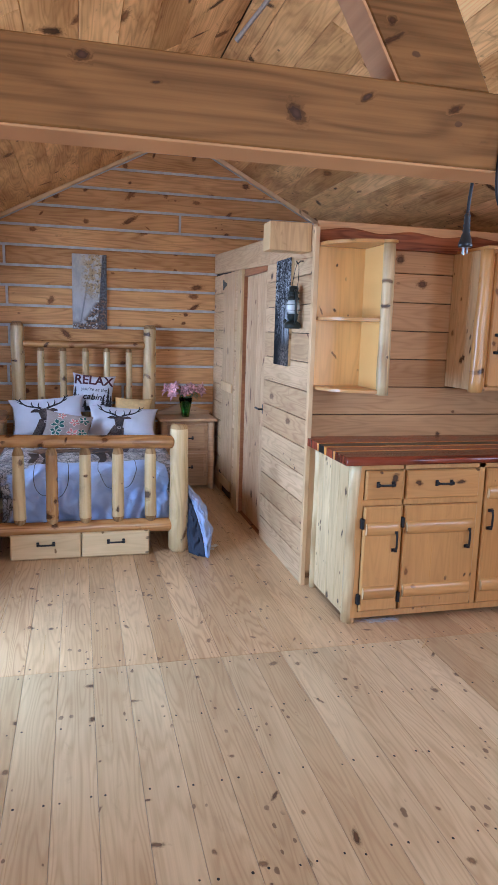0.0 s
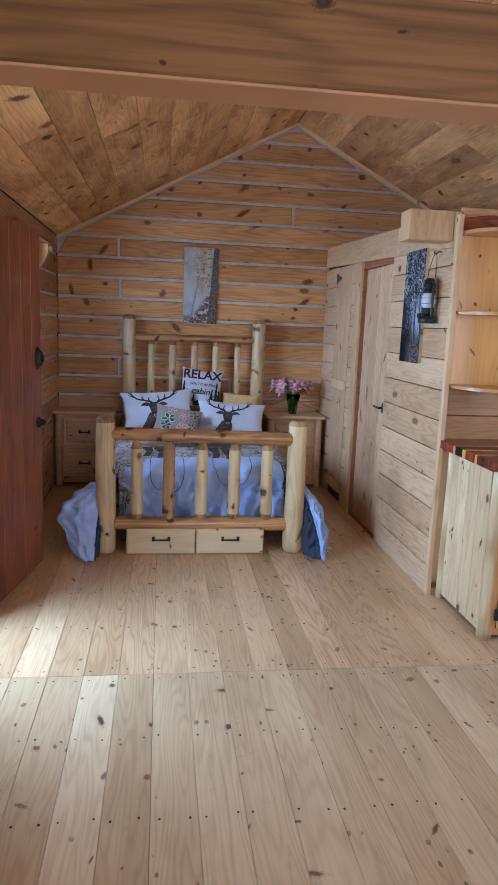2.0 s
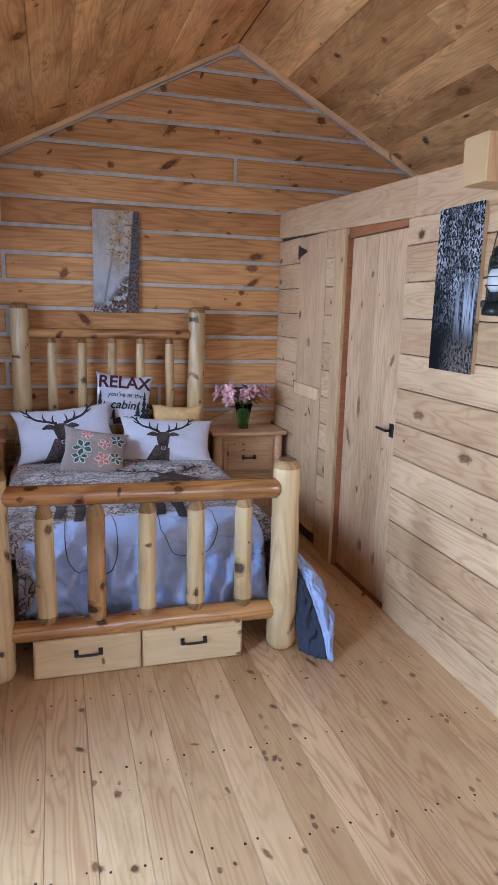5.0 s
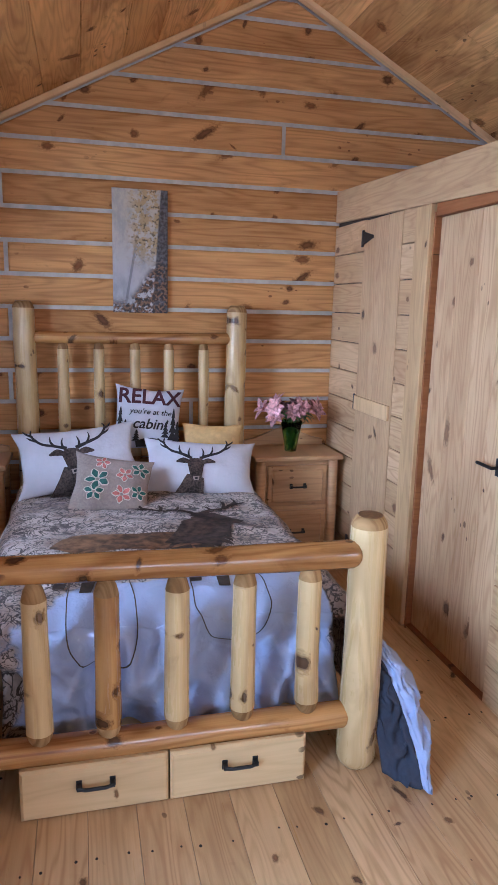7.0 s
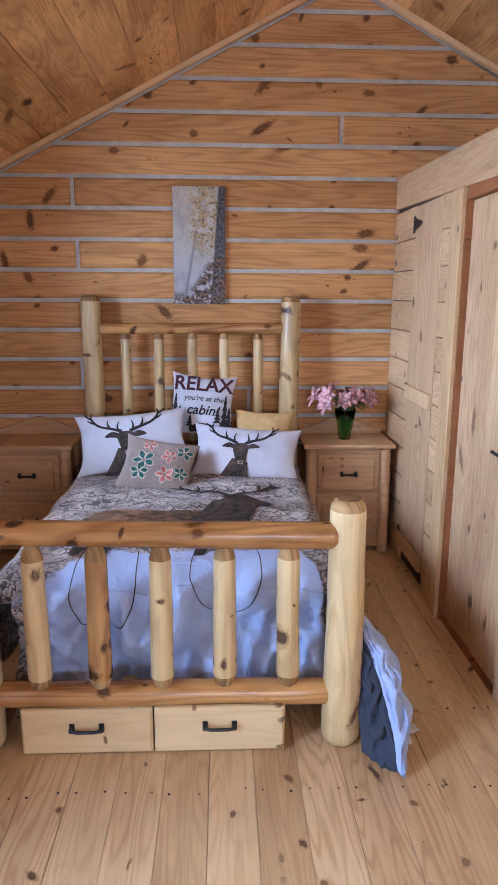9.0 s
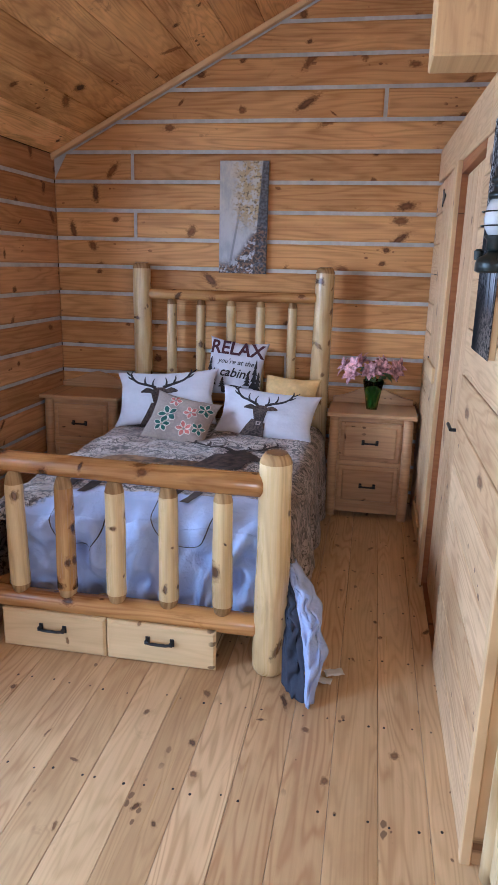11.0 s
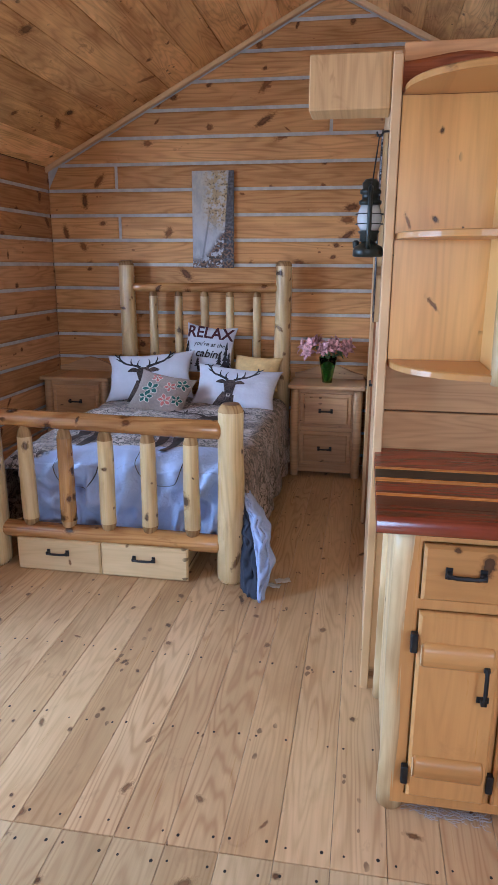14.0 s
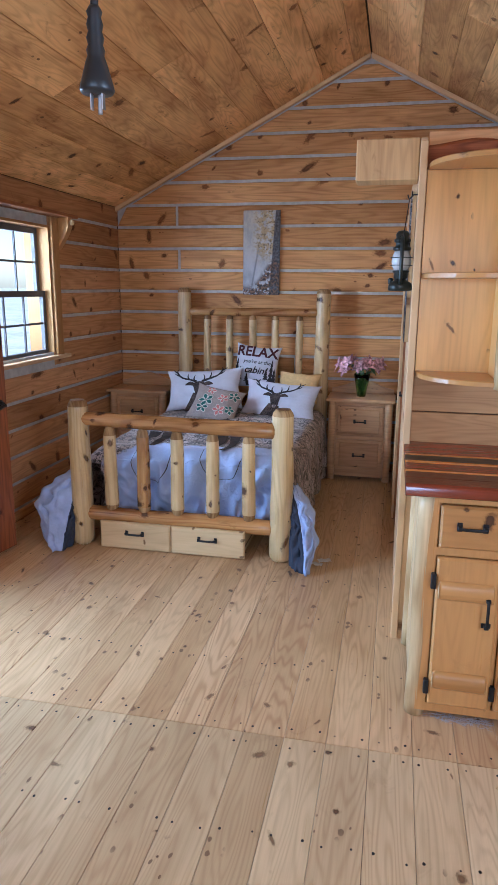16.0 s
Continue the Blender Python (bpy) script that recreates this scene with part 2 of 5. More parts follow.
M_PALE = wood("pale_pine", (0.78, 0.60, 0.38), (0.58, 0.37, 0.19), "z", "y", 0.45, 0.016, 0.16, 0.4, cell=(0.20, 0.08), streak=0.5, pins=0.2, blot=0.25)
M_PALE_X = wood("pale_drawer_pine", (0.74, 0.56, 0.35), (0.60, 0.39, 0.20), "x", "z", 0.30, 0.013, 0.08, 0.4, cell=(0.2, 0.09), streak=0.3)
M_BEDLOG = wood("varnished_log", (0.72, 0.55, 0.32), (0.50, 0.30, 0.125), "z", "round", 0.45, 0.015, 0.20, 0.26, cell=(0.19, 0.05), streak=0.6, gloss=0.6, pins=0.12, blot=0.22)
M_POST = wood("peeled_post", (0.80, 0.63, 0.40), (0.46, 0.27, 0.11), "z", "round", 0.35, 0.008, 0.16, 0.35, cell=(0.13, 0.045), streak=0.8, stain=0.6, gloss=0.35, pins=0.25, blot=0.45)
M_BEDLOG_X = wood("varnished_rail", (0.58, 0.31, 0.115), (0.30, 0.11, 0.03), "x", "round", 0.42, 0.016, 0.16, 0.22, cell=(0.2, 0.05), streak=0.8, stain=0.7, gloss=0.7, blot=0.4)
M_ENDGRAIN = plain("end_grain", (0.22, 0.115, 0.045), 0.5, 0, 0.25, 60)
M_WHITTLED = wood("whittled_tip", (0.54, 0.35, 0.18), (0.30, 0.165, 0.07), "z", "round", 0.1, 0.01, 0.1, 0.7, streak=1.0, stain=0.8, gloss=0.1, pins=0.1)
M_BEAM = wood("beam_cedar", (0.33, 0.168, 0.056), (0.17, 0.08, 0.026), "x", "z", 0.45, 0.011, 0.1, 0.55, cell=(0.20, 0.08), streak=0.8, stain=0.45, knot_color=(0.045, 0.022, 0.012), pins=0.14, blot=0.2)
M_STUB = wood("beam_end_pine", (0.68, 0.46, 0.25), (0.46, 0.26, 0.12), "z", "x", 0.2, 0.02, 0.1, 0.55, flame=0.7, blot=0.4)
M_CEDAR = wood("red_cedar", (0.36, 0.125, 0.055), (0.14, 0.035, 0.018), "x", "z", 0.3, 0.022, 0.3, 0.4, knot_color=(0.05, 0.015, 0.01), streak=0.9, stain=0.7, blot=0.4)
# real sapwood on the fascia; on beam and strut it paints bounced light
M_SAP_AND_BOUNCE = wood("sapwood_and_bounce", (0.68, 0.40, 0.21), (0.50, 0.26, 0.12), "x", "z", 0.1, 0.01, 0.1, 0.5)
M_WINTRIM = wood("window_trim", (0.46, 0.25, 0.10), (0.33, 0.15, 0.05), "z", "y", 0.15, 0.012, 0.12, 0.5)
M_SPIN = wood("darker_varnished_log", (0.52, 0.29, 0.11), (0.28, 0.11, 0.035), "z", "round", 0.6, 0.019, 0.16, 0.24, cell=(0.13, 0.05), streak=0.8, gloss=0.6, blot=0.5)
M_CEDAR_Y = wood("red_cedar_trim", (0.36, 0.15, 0.065), (0.24, 0.08, 0.035), "y", "z", 0.1, 0.01, 0.2, 0.5)
M_GABLE = wood("gable_moulding", (0.86, 0.60, 0.36), (0.66, 0.40, 0.2), "x", "y", 0.1, 0.01, 0.1, 0.5)
M_REDDOOR = wood("red_stained_door", (0.31, 0.098, 0.036), (0.17, 0.044, 0.017), "z", "y", 0.16, 0.016, 0.2, 0.36, knot_color=(0.05, 0.012, 0.008), streak=0.9, stain=0.6, gloss=0.4)
M_NIGHT = wood("nightstand_pine", (0.64, 0.40, 0.225), (0.46, 0.245, 0.12), "x", "z", 0.30, 0.014, 0.20, 0.34, gloss=0.4, streak=0.5)
M_TRIM = wood("trim_pine", (0.72, 0.50, 0.30), (0.52, 0.31, 0.16), "z", "y", 0.15, 0.012, 0.12, 0.5)
M_CHINK = plain("chinking", (0.49, 0.48, 0.45), 0.85, 0, 0.16, 18, 0.003)
M_BLACK = plain("black_iron", (0.018, 0.018, 0.019), 0.45, 0.4, 0.2, 80)
M_DARK = plain("shadow_gap", (0.05, 0.03, 0.018), 0.9)

# ---- mesh helpers ----


def to_mesh(name, bm, material, smooth=False):
    bmesh.ops.recalc_face_normals(bm, faces=bm.faces[:])
    me = bpy.data.meshes.new(name)
    bm.to_mesh(me)
    bm.free()
    if smooth:
        me.polygons.foreach_set("use_smooth", [True] * len(me.polygons))
    if material:
        me.materials.append(material)
    return me


def part(name, bm, material, parent=None, label="", smooth=False):
    ob = new(name, to_mesh(name, bm, material, smooth))
    ob.parent = parent
    return tagged(ob, label)


def thing(name, label, category, group="", kind="", at=(0, 0, 0)):
    """An Empty at the base of a thing; its parts are built in the thing's own coordinates."""
    ob = new(name)
    ob.empty_display_size = 0.1
    ob.location = at
    return tagged(ob, label, category, group, kind)


def box(bm, x0, x1, y0, y1, z0, z1, bevel=0.0, m=None):
    made = bmesh.ops.create_cube(bm, size=1.0)["verts"]
    for v in made:
        v.co = Vector((x0 + (x1 - x0) * (v.co.x + 0.5), y0 + (y1 - y0) * (v.co.y + 0.5), z0 + (z1 - z0) * (v.co.z + 0.5)))
    if bevel:
        edges = list({e for v in made for e in v.link_edges})
        made = bmesh.ops.bevel(bm, geom=edges, offset=bevel, segments=1, affect="EDGES", profile=0.5)["verts"]
    if m is not None:
        bmesh.ops.transform(bm, matrix=m, verts=list({v for v in made}))
    return bm


def abox(x0, x1, y0, y1, z0, z1, bevel=0.0, m=None):
    return box(bmesh.new(), x0, x1, y0, y1, z0, z1, bevel, m)


def inset(poly, d):
    """A convex outline moved inwards by d."""
    out = []
    k = len(poly)
    area = sum(poly[i][0] * poly[(i + 1) % k][1] - poly[(i + 1) % k][0] * poly[i][1] for i in range(k))
    s = 1 if area > 0 else -1
    for i in range(k):
        p0, p, p2 = Vector(poly[i - 1]), Vector(poly[i]), Vector(poly[(i + 1) % k])
        a, b = (p - p0).normalized(), (p2 - p).normalized()
        na, nb = Vector((-a.y, a.x)) * s, Vector((-b.y, b.x)) * s
        mid = na + nb
        mid = mid / max(0.25, mid.length_squared) * 2
        out.append(p + mid * d)
    return out


def slab(bm, o, u, v, w, poly, depth, cham=0.004):
    """A board with a convex outline in the plane of u and v, standing depth along w from o, with chamfered front edges."""
    o, u, v, w = Vector(o), Vector(u), Vector(v), Vector(w)
    ins = inset(poly, cham) if cham else poly
    rings = []
    for pts, d in ((poly, 0), (poly, depth - cham), (ins, depth)):
        rings.append([bm.verts.new(o + u * p[0] + v * p[1] + w * d) for p in pts])
    k = len(poly)
    for a, b in zip(rings, rings[1:]):
        for i in range(k):
            bm.faces.new((a[i], a[(i + 1) % k], b[(i + 1) % k], b[i]))
    bm.faces.new(rings[-1])
    bm.faces.new(rings[0][::-1])
    return bm


def rect(a0, a1, b0, b1):
    return [(a0, b0), (a1, b0), (a1, b1), (a0, b1)]


def log(bm, p, q, r0, r1, sides=14, steps=10, wobble=0.05, ends=0.0, end_r=0.6, seed=0.0):
    """A peeled log from p to q: a little crooked and uneven, its ends tapered over a length where asked."""
    p, q = Vector(p), Vector(q)
    ax = (q - p)
    length = ax.length
    ax.normalize()
    s = ax.orthogonal().normalized()
    t = ax.cross(s)
    cuts = [length * i / steps for i in range(steps + 1)]
    if ends:
        cuts = [0, ends * 0.5, ends] + [c for c in cuts if ends * 1.3 < c < length - ends * 1.3] + [length - ends, length - ends * 0.5, length]
    rings = []
    for c in cuts:
        f = c / length
        r = r0 + (r1 - r0) * f
        if ends:
            e = min(c, length - c)
            if e < ends:
                r *= end_r + (1 - end_r) * math.sin(e / ends * math.pi / 2)
        mid = p + ax * c + s * (noise.noise((c * 2.2, seed * 3.1, 0.3)) * r0 * wobble * 2) + t * (noise.noise((c * 2.2, seed * 1.7, 7.3)) * r0 * wobble * 2)
        ring = []
        for i in range(sides):
            a = 2 * math.pi * i / sides
            rr = r * (1 + wobble * noise.noise((math.cos(a) * 1.3 + seed, math.sin(a) * 1.3, c * 5)))
            ring.append(bm.verts.new(mid + s * math.cos(a) * rr + t * math.sin(a) * rr))
        rings.append(ring)
    for a, b in zip(rings, rings[1:]):
        for i in range(sides):
            bm.faces.new((a[i], a[(i + 1) % sides], b[(i + 1) % sides], b[i]))
    bm.faces.new(rings[0][::-1])
    bm.faces.new(rings[-1])
    return bm


def lathe(bm, profile, at=(0, 0, 0), sides=20, m=None):
    """Turn a profile of (radius, height) round z."""
    rings = []
    for r, z in profile:
        rings.append([bm.verts.new((at[0] + r * math.cos(2 * math.pi * i / sides), at[1] + r * math.sin(2 * math.pi * i / sides), at[2] + z)) for i in range(sides)])
    for a, b in zip(rings, rings[1:]):
        for i in range(sides):
            bm.faces.new((a[i], a[(i + 1) % sides], b[(i + 1) % sides], b[i]))
    bm.faces.new(rings[0][::-1])
    bm.faces.new(rings[-1])
    if m is not None:
        bmesh.ops.transform(bm, matrix=m, verts=bm.verts[:])
    return bm


def tube(bm, pts, r, sides=8):
    """A round bar through points."""
    pts = [Vector(p) for p in pts]
    rings = []
    up = None
    for i, p in enumerate(pts):
        d = (pts[min(i + 1, len(pts) - 1)] - pts[max(i - 1, 0)]).normalized()
        s = d.orthogonal().normalized() if up is None else (up - d * up.dot(d)).normalized()
        up = s
        t = d.cross(s)
        rr = r[i] if isinstance(r, (list, tuple)) else r
        rings.append([bm.verts.new(p + (s * math.cos(2 * math.pi * k / sides) + t * math.sin(2 * math.pi * k / sides)) * rr) for k in range(sides)])
    for a, b in zip(rings, rings[1:]):
        for k in range(sides):
            bm.faces.new((a[k], a[(k + 1) % sides], b[(k + 1) % sides], b[k]))
    bm.faces.new(rings[0][::-1])
    bm.faces.new(rings[-1])
    return bm


# ---- the room ----
WIDE, BACK, FRONT = 4.27, 7.0, -1.6          # inner width, back wall, front wall
EAVE, RIDGE, MID = 2.222, 3.317, 2.133       # ceiling heights and the ridge's x
PITCH = (RIDGE - EAVE) / MID
ROW0, ROW = 0.076, 0.18                      # first joint and height of the log courses
CHINK = 0.024
PX, PY, KY = 2.49, 4.10, 4.16                # the inner room's faces: partition, its front end, kitchen wall
X, Y, Z = Vector((1, 0, 0)), Vector((0, 1, 0)), Vector((0, 0, 1))
rnd = random.Random(4)


def roof_x(z):
    """Where the left roof slope meets the height z."""
    return 0.0 if z <= EAVE else (z - EAVE) / PITCH


def structure(name, bm, material, label, category):
    return tagged(part(name, bm, material), label, category, "", "structure")


# floor: a slab under separate boards
floor = structure("floor", abox(-0.18, WIDE + 0.18, FRONT - 0.2, BACK + 0.2, -0.16, -0.024), M_DARK, "pale knotty pine plank floor, lightly worn", "floor")
gable = [(-0.03, -0.1), (WIDE, -0.1), (WIDE, EAVE), (MID, RIDGE), (0, EAVE), (-0.03, EAVE - 0.01)]
wall_back = structure("wall_back", slab(bmesh.new(), (0, BACK + 0.20, 0), X, Z, -Y, gable, 0.17, 0), M_DARK, "gable wall of stained square logs with grey chinking", "wall")
part("chinking", slab(bmesh.new(), (0, BACK + 0.03, 0), X, Z, -Y, [(0, 0), (WIDE, 0), (WIDE, EAVE), (MID, RIDGE), (0, EAVE)], 0.017, 0), M_CHINK, wall_back, "grey mortar chinking between the logs")


def spans(a, b, cuts):
    """The stretches of a..b outside the cuts."""
    out, at = [], a
    for c0, c1 in sorted(cuts):
        if c1 <= a or c0 >= b:
            continue
        if c0 > at:
            out.append((at, c0))
        at = max(at, c1)
    if b > at:
        out.append((at, b))
    return out


seams = {11: 0.545, 9: 0.56, 7: 0.57, 5: 0.555, 13: 2.14, 4: 1.6, 12: 3.1, 2: 2.2}
for k in range(-1, 18):
    z0, z1 = max(0.0, ROW0 + k * ROW + CHINK / 2), ROW0 + (k + 1) * ROW - CHINK / 2
    if z1 < 0.02 or z0 > RIDGE - 0.12:
        continue
    z1 = min(z1, RIDGE - 0.072)
    a0, a1 = roof_x(z0) + (0.085 if z0 > EAVE else 0), roof_x(z1) + (0.085 if z1 > EAVE else 0)
    cut = seams.get(k)
    pieces = [(None, None)] if cut is None else [(None, cut - CHINK / 2), (cut + CHINK / 2, None)]
    for l, r in pieces:
        poly = [(l if l else a0, z0), (r if r else WIDE - a0, z0), (r if r else WIDE - a1, z1), (l if l else a1, z1)]
        if poly[1][0] - poly[0][0] < 0.05 or abs(poly[2][0] - poly[3][0]) < 0.02:
            continue
        part("log", slab(bmesh.new(), (0, BACK + 0.028, 0), X, Z, -Y, poly, 0.028 + rnd.uniform(-0.003, 0.003), 0.009), M_LOG, wall_back)
# sloping trim under the ceiling at the gable
for side in (0, 1):
    a, b = (0.0, EAVE), (MID, RIDGE)
    poly = [(a[0], a[1]), (b[0], b[1]), (b[0], b[1] - 0.034), (a[0] + 0.0, a[1] - 0.034)]
    if side:
        poly = [(WIDE - p[0], p[1]) for p in poly]
    tagged(part("trim", slab(bmesh.new(), (0, BACK - 0.004, 0), X, Z, -Y, poly, 0.040, 0.005), M_GABLE), "thin pine moulding along the sloping ceiling", "trim", "", "structure")

# left wall, with the doorway and the window
DOORWAY, WINDOW = (2.90, 3.80, 0.0, 2.02), (4.92, 5.77, 1.08, 1.97)
bm = bmesh.new()
box(bm, -0.20, -0.03, FRONT - 0.2, DOORWAY[0], -0.1, EAVE + 0.05)
box(bm, -0.20, -0.03, DOORWAY[0], DOORWAY[1], DOORWAY[3], EAVE + 0.05)
box(bm, -0.20, -0.03, DOORWAY[1], WINDOW[0], -0.1, EAVE + 0.05)
box(bm, -0.20, -0.03, WINDOW[0], WINDOW[1], -0.1, WINDOW[2])
box(bm, -0.20, -0.03, WINDOW[0], WINDOW[1], WINDOW[3], EAVE + 0.05)
box(bm, -0.20, -0.03, WINDOW[1], BACK + 0.2, -0.1, EAVE + 0.05)
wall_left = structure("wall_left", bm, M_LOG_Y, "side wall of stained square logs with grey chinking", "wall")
bm = bmesh.new()
for y0, y1, z0, z1 in ((FRONT, DOORWAY[0], 0, EAVE), (DOORWAY[0], DOORWAY[1], DOORWAY[3], EAVE), (DOORWAY[1], WINDOW[0], 0, EAVE),
                       (WINDOW[0], WINDOW[1], 0, WINDOW[2]), (WINDOW[0], WINDOW[1], WINDOW[3], EAVE), (WINDOW[1], BACK + 0.027, 0, EAVE)):
    box(bm, -0.028, -0.014, y0, y1, z0, z1)
part("chinking", bm, M_CHINK, wall_left, "grey mortar chinking between the logs")
for k in range(-1, 12):
    z0, z1 = max(0.0, ROW0 + k * ROW + CHINK / 2), ROW0 + (k + 1) * ROW - CHINK / 2
    if z1 < 0.02:
        continue
    z1 = min(z1, EAVE)
    if k == 11:
        z1 = EAVE
    cuts = [(o[0], o[1]) for o in (DOORWAY, WINDOW) if o[2] < z1 - 0.01 and o[3] > z0 + 0.01]
    for y0, y1 in spans(FRONT, BACK + 0.027, cuts):
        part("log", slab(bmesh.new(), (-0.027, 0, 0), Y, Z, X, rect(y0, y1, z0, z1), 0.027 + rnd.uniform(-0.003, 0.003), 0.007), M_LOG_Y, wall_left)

# right wall and front wall, with the windows that light the room
bm = bmesh.new()
SIDEWIN, FRONTWIN = (0.5, 1.9, 1.0, 2.0), (0.9, 3.3, 1.3, 2.14)
box(bm, WIDE, WIDE + 0.18, FRONT - 0.2, SIDEWIN[0], -0.1, EAVE + 0.05)
box(bm, WIDE, WIDE + 0.18, SIDEWIN[0], SIDEWIN[1], -0.1, SIDEWIN[2])
box(bm, WIDE, WIDE + 0.18, SIDEWIN[0], SIDEWIN[1], SIDEWIN[3], EAVE + 0.05)
box(bm, WIDE, WIDE + 0.18, SIDEWIN[1], BACK + 0.2, -0.1, EAVE + 0.05)
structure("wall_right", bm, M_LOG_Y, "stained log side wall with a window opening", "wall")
bm = bmesh.new()
box(bm, 0, FRONTWIN[0], FRONT - 0.18, FRONT, -0.1, EAVE)
box(bm, FRONTWIN[1], WIDE, FRONT - 0.18, FRONT, -0.1, EAVE)
box(bm, FRONTWIN[0], FRONTWIN[1], FRONT - 0.18, FRONT, -0.1, FRONTWIN[2])
box(bm, FRONTWIN[0], FRONTWIN[1], FRONT - 0.18, FRONT, FRONTWIN[3], EAVE)
slab(bm, (0, FRONT, 0), X, Z, -Y, [(0, EAVE), (WIDE, EAVE), (MID, RIDGE)], 0.18, 0)
structure("wall_front", bm, M_LOG, "stained log gable wall with a wide window opening", "wall")

# ceiling: boards along the room on both slopes, in one mesh
bm = bmesh.new()
for side in (0, 1):
    length = math.hypot(MID, RIDGE - EAVE)
    run = Vector((MID, 0, RIDGE - EAVE)) / length
    o = Vector((0, 0, EAVE))
    down = Vector((run.z, 0, -run.x))
    if side:
        run, o, down = Vector((-run.x, 0, run.z)), Vector((WIDE, 0, EAVE)), Vector((-down.x, 0, down.z))
    s = 0.0
    while s < length - 0.01:
        e = min(length, s + rnd.choice((0.205, 0.215, 0.235, 0.25)))
        if length - e < 0.07:
            e = length
        y = FRONT - rnd.uniform(0.0, 2.0)
        while y < BACK:
            y2 = y + rnd.uniform(2.4, 4.6)
            slab(bm, o - down * 0.02, Y, run, down, rect(max(y, FRONT), min(y2, BACK) - 0.0015, s, e - 0.002), 0.02 + rnd.uniform(-0.003, 0.001), 0.003)
            y = y2
        s = e
structure("ceiling", bm, M_CEIL, "sloping ceiling of wide knotty pine boards", "ceiling")
# out-of-view slab over the boards, added to block the sky's light
bm = bmesh.new()
for side in (0, 1):
    poly = [(-0.45, EAVE - 0.45 * PITCH), (MID, RIDGE), (MID, RIDGE + 0.12), (-0.45, EAVE - 0.45 * PITCH + 0.12)]
    poly = [(p[0], p[1] + 0.024) for p in poly]
    if side:
        poly = [(WIDE - p[0], p[1]) for p in poly]
    slab(bm, (0, BACK + 0.4, 0), X, Z, -Y, poly, BACK - FRONT + 0.8, 0)
structure("roof", bm, M_DARK, "unseen dark roof slab added to keep daylight out", "roof")

# tie beam and its strut
BEAM_Y = 1.775
beam = thing("tie_beam", "rough brown cedar tie beam across the room", "beam", kind="structure", at=(0, BEAM_Y, 1.895))
part("timber", abox(0.001, WIDE - 0.001, 0, 0.105, 0, 0.156, 0.004), M_BEAM, beam)
# paler slab that paints the floor's bounced light on the underside
part("sapwood_edge", abox(0.002, WIDE - 0.002, 0.001, 0.104, -0.006, -0.0005, 0.002), M_SAP_AND_BOUNCE, beam, "paler underside, floor light put into its colour")
bm = bmesh.new()
slab(bm, (0, 0.10, 0), X, Z, -Y, [(1.846, 0.157), (2.06, 0.157), (1.56, 1.05), (1.38, 0.93)], 0.09, 0.004)
part("strut", bm, M_BEAM, beam, "slanting cedar strut")
# paler slab that paints light from the doorway on the strut's left side
part("strut_edge", slab(bmesh.new(), (0, 0.099, 0), X, Z, -Y, [(1.838, 0.158), (1.8455, 0.158), (1.3795, 0.93), (1.372, 0.925)], 0.088, 0.001), M_SAP_AND_BOUNCE, beam, "paler strut side, door light put into its colour")

# ---- the inner room: partition, kitchen wall ----
TOP = 2.235


def lean(z, y):
    """The inner room has settled: its levels fall towards the front."""
    return z - 0.037 * (BACK - y)


DOOR_Y, CASE_Y, CLOS_Y = (5.10, 5.78), 5.92, (6.09, 6.55)
wall_part = structure("wall_partition", box(abox(PX + 0.02, PX + 0.10, KY + 0.021, DOOR_Y[0], 0, 2.12), PX + 0.02, PX + 0.10, DOOR_Y[1], BACK, 0, 2.17), M_DARK, "partition wall of pale pine boards with two plank doors", "wall")
box_bm = bmesh.new()
box(box_bm, PX + 0.10, WIDE, KY + 0.02, KY + 0.10, 0, 2.12)
wall_kit = structure("wall_kitchen", box_bm, M_DARK, "pine board wall behind the kitchen counter", "wall")
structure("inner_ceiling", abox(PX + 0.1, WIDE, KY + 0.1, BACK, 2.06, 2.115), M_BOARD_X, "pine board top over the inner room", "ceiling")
BP = 0.1695
for k in range(13):
    z0, z1 = k * BP, (k + 1) * BP - 0.005
    if z1 - z0 < 0.02:
        continue
    for y0, y1 in ((PY + 0.03, DOOR_Y[0]), (CASE_Y, CLOS_Y[0] - 0.003), (CLOS_Y[1] + 0.003, BACK - 0.003)):
        a_, b_ = min(z1, lean(2.058, y0)), min(z1, lean(2.058, y1))
        if min(a_, b_) < z0 + 0.015:
            continue
        part("board", slab(bmesh.new(), (PX + 0.02, 0, 0), Y, Z, -X, [(y0, z0), (y1, z0), (y1, b_), (y0, a_)], 0.02 + rnd.uniform(-0.001, 0.001), 0.003), M_BOARD_Y, wall_part)
for y0, y1 in ((PY + 0.03, 5.04), (5.042, BACK - 0.003)):
    part("header_board", slab(bmesh.new(), (PX + 0.02, 0, 0), Y, Z, -X, [(y0, lean(2.059, y0)), (y1, lean(2.059, y1)), (y1, lean(2.24, y1)), (y0, lean(2.24, y0))], 0.024, 0.003), M_BOARD_Y, wall_part)
part("end_panel", abox(PX + 0.0205, PX + 0.024, PY + 0.031, KY + 0.019, 0, 2.118), M_TRIM, wall_part)
part("corner_trim", abox(PX - 0.005, PX + 0.024, PY - 0.006, PY + 0.03, 0, 2.118, 0.003), M_TRIM, wall_part)
part("filler_board", abox(PX + 0.0245, PX + 0.060, PY + 0.001, PY + 0.03, 0, 0.86, 0.002), M_TRIM, wall_part)
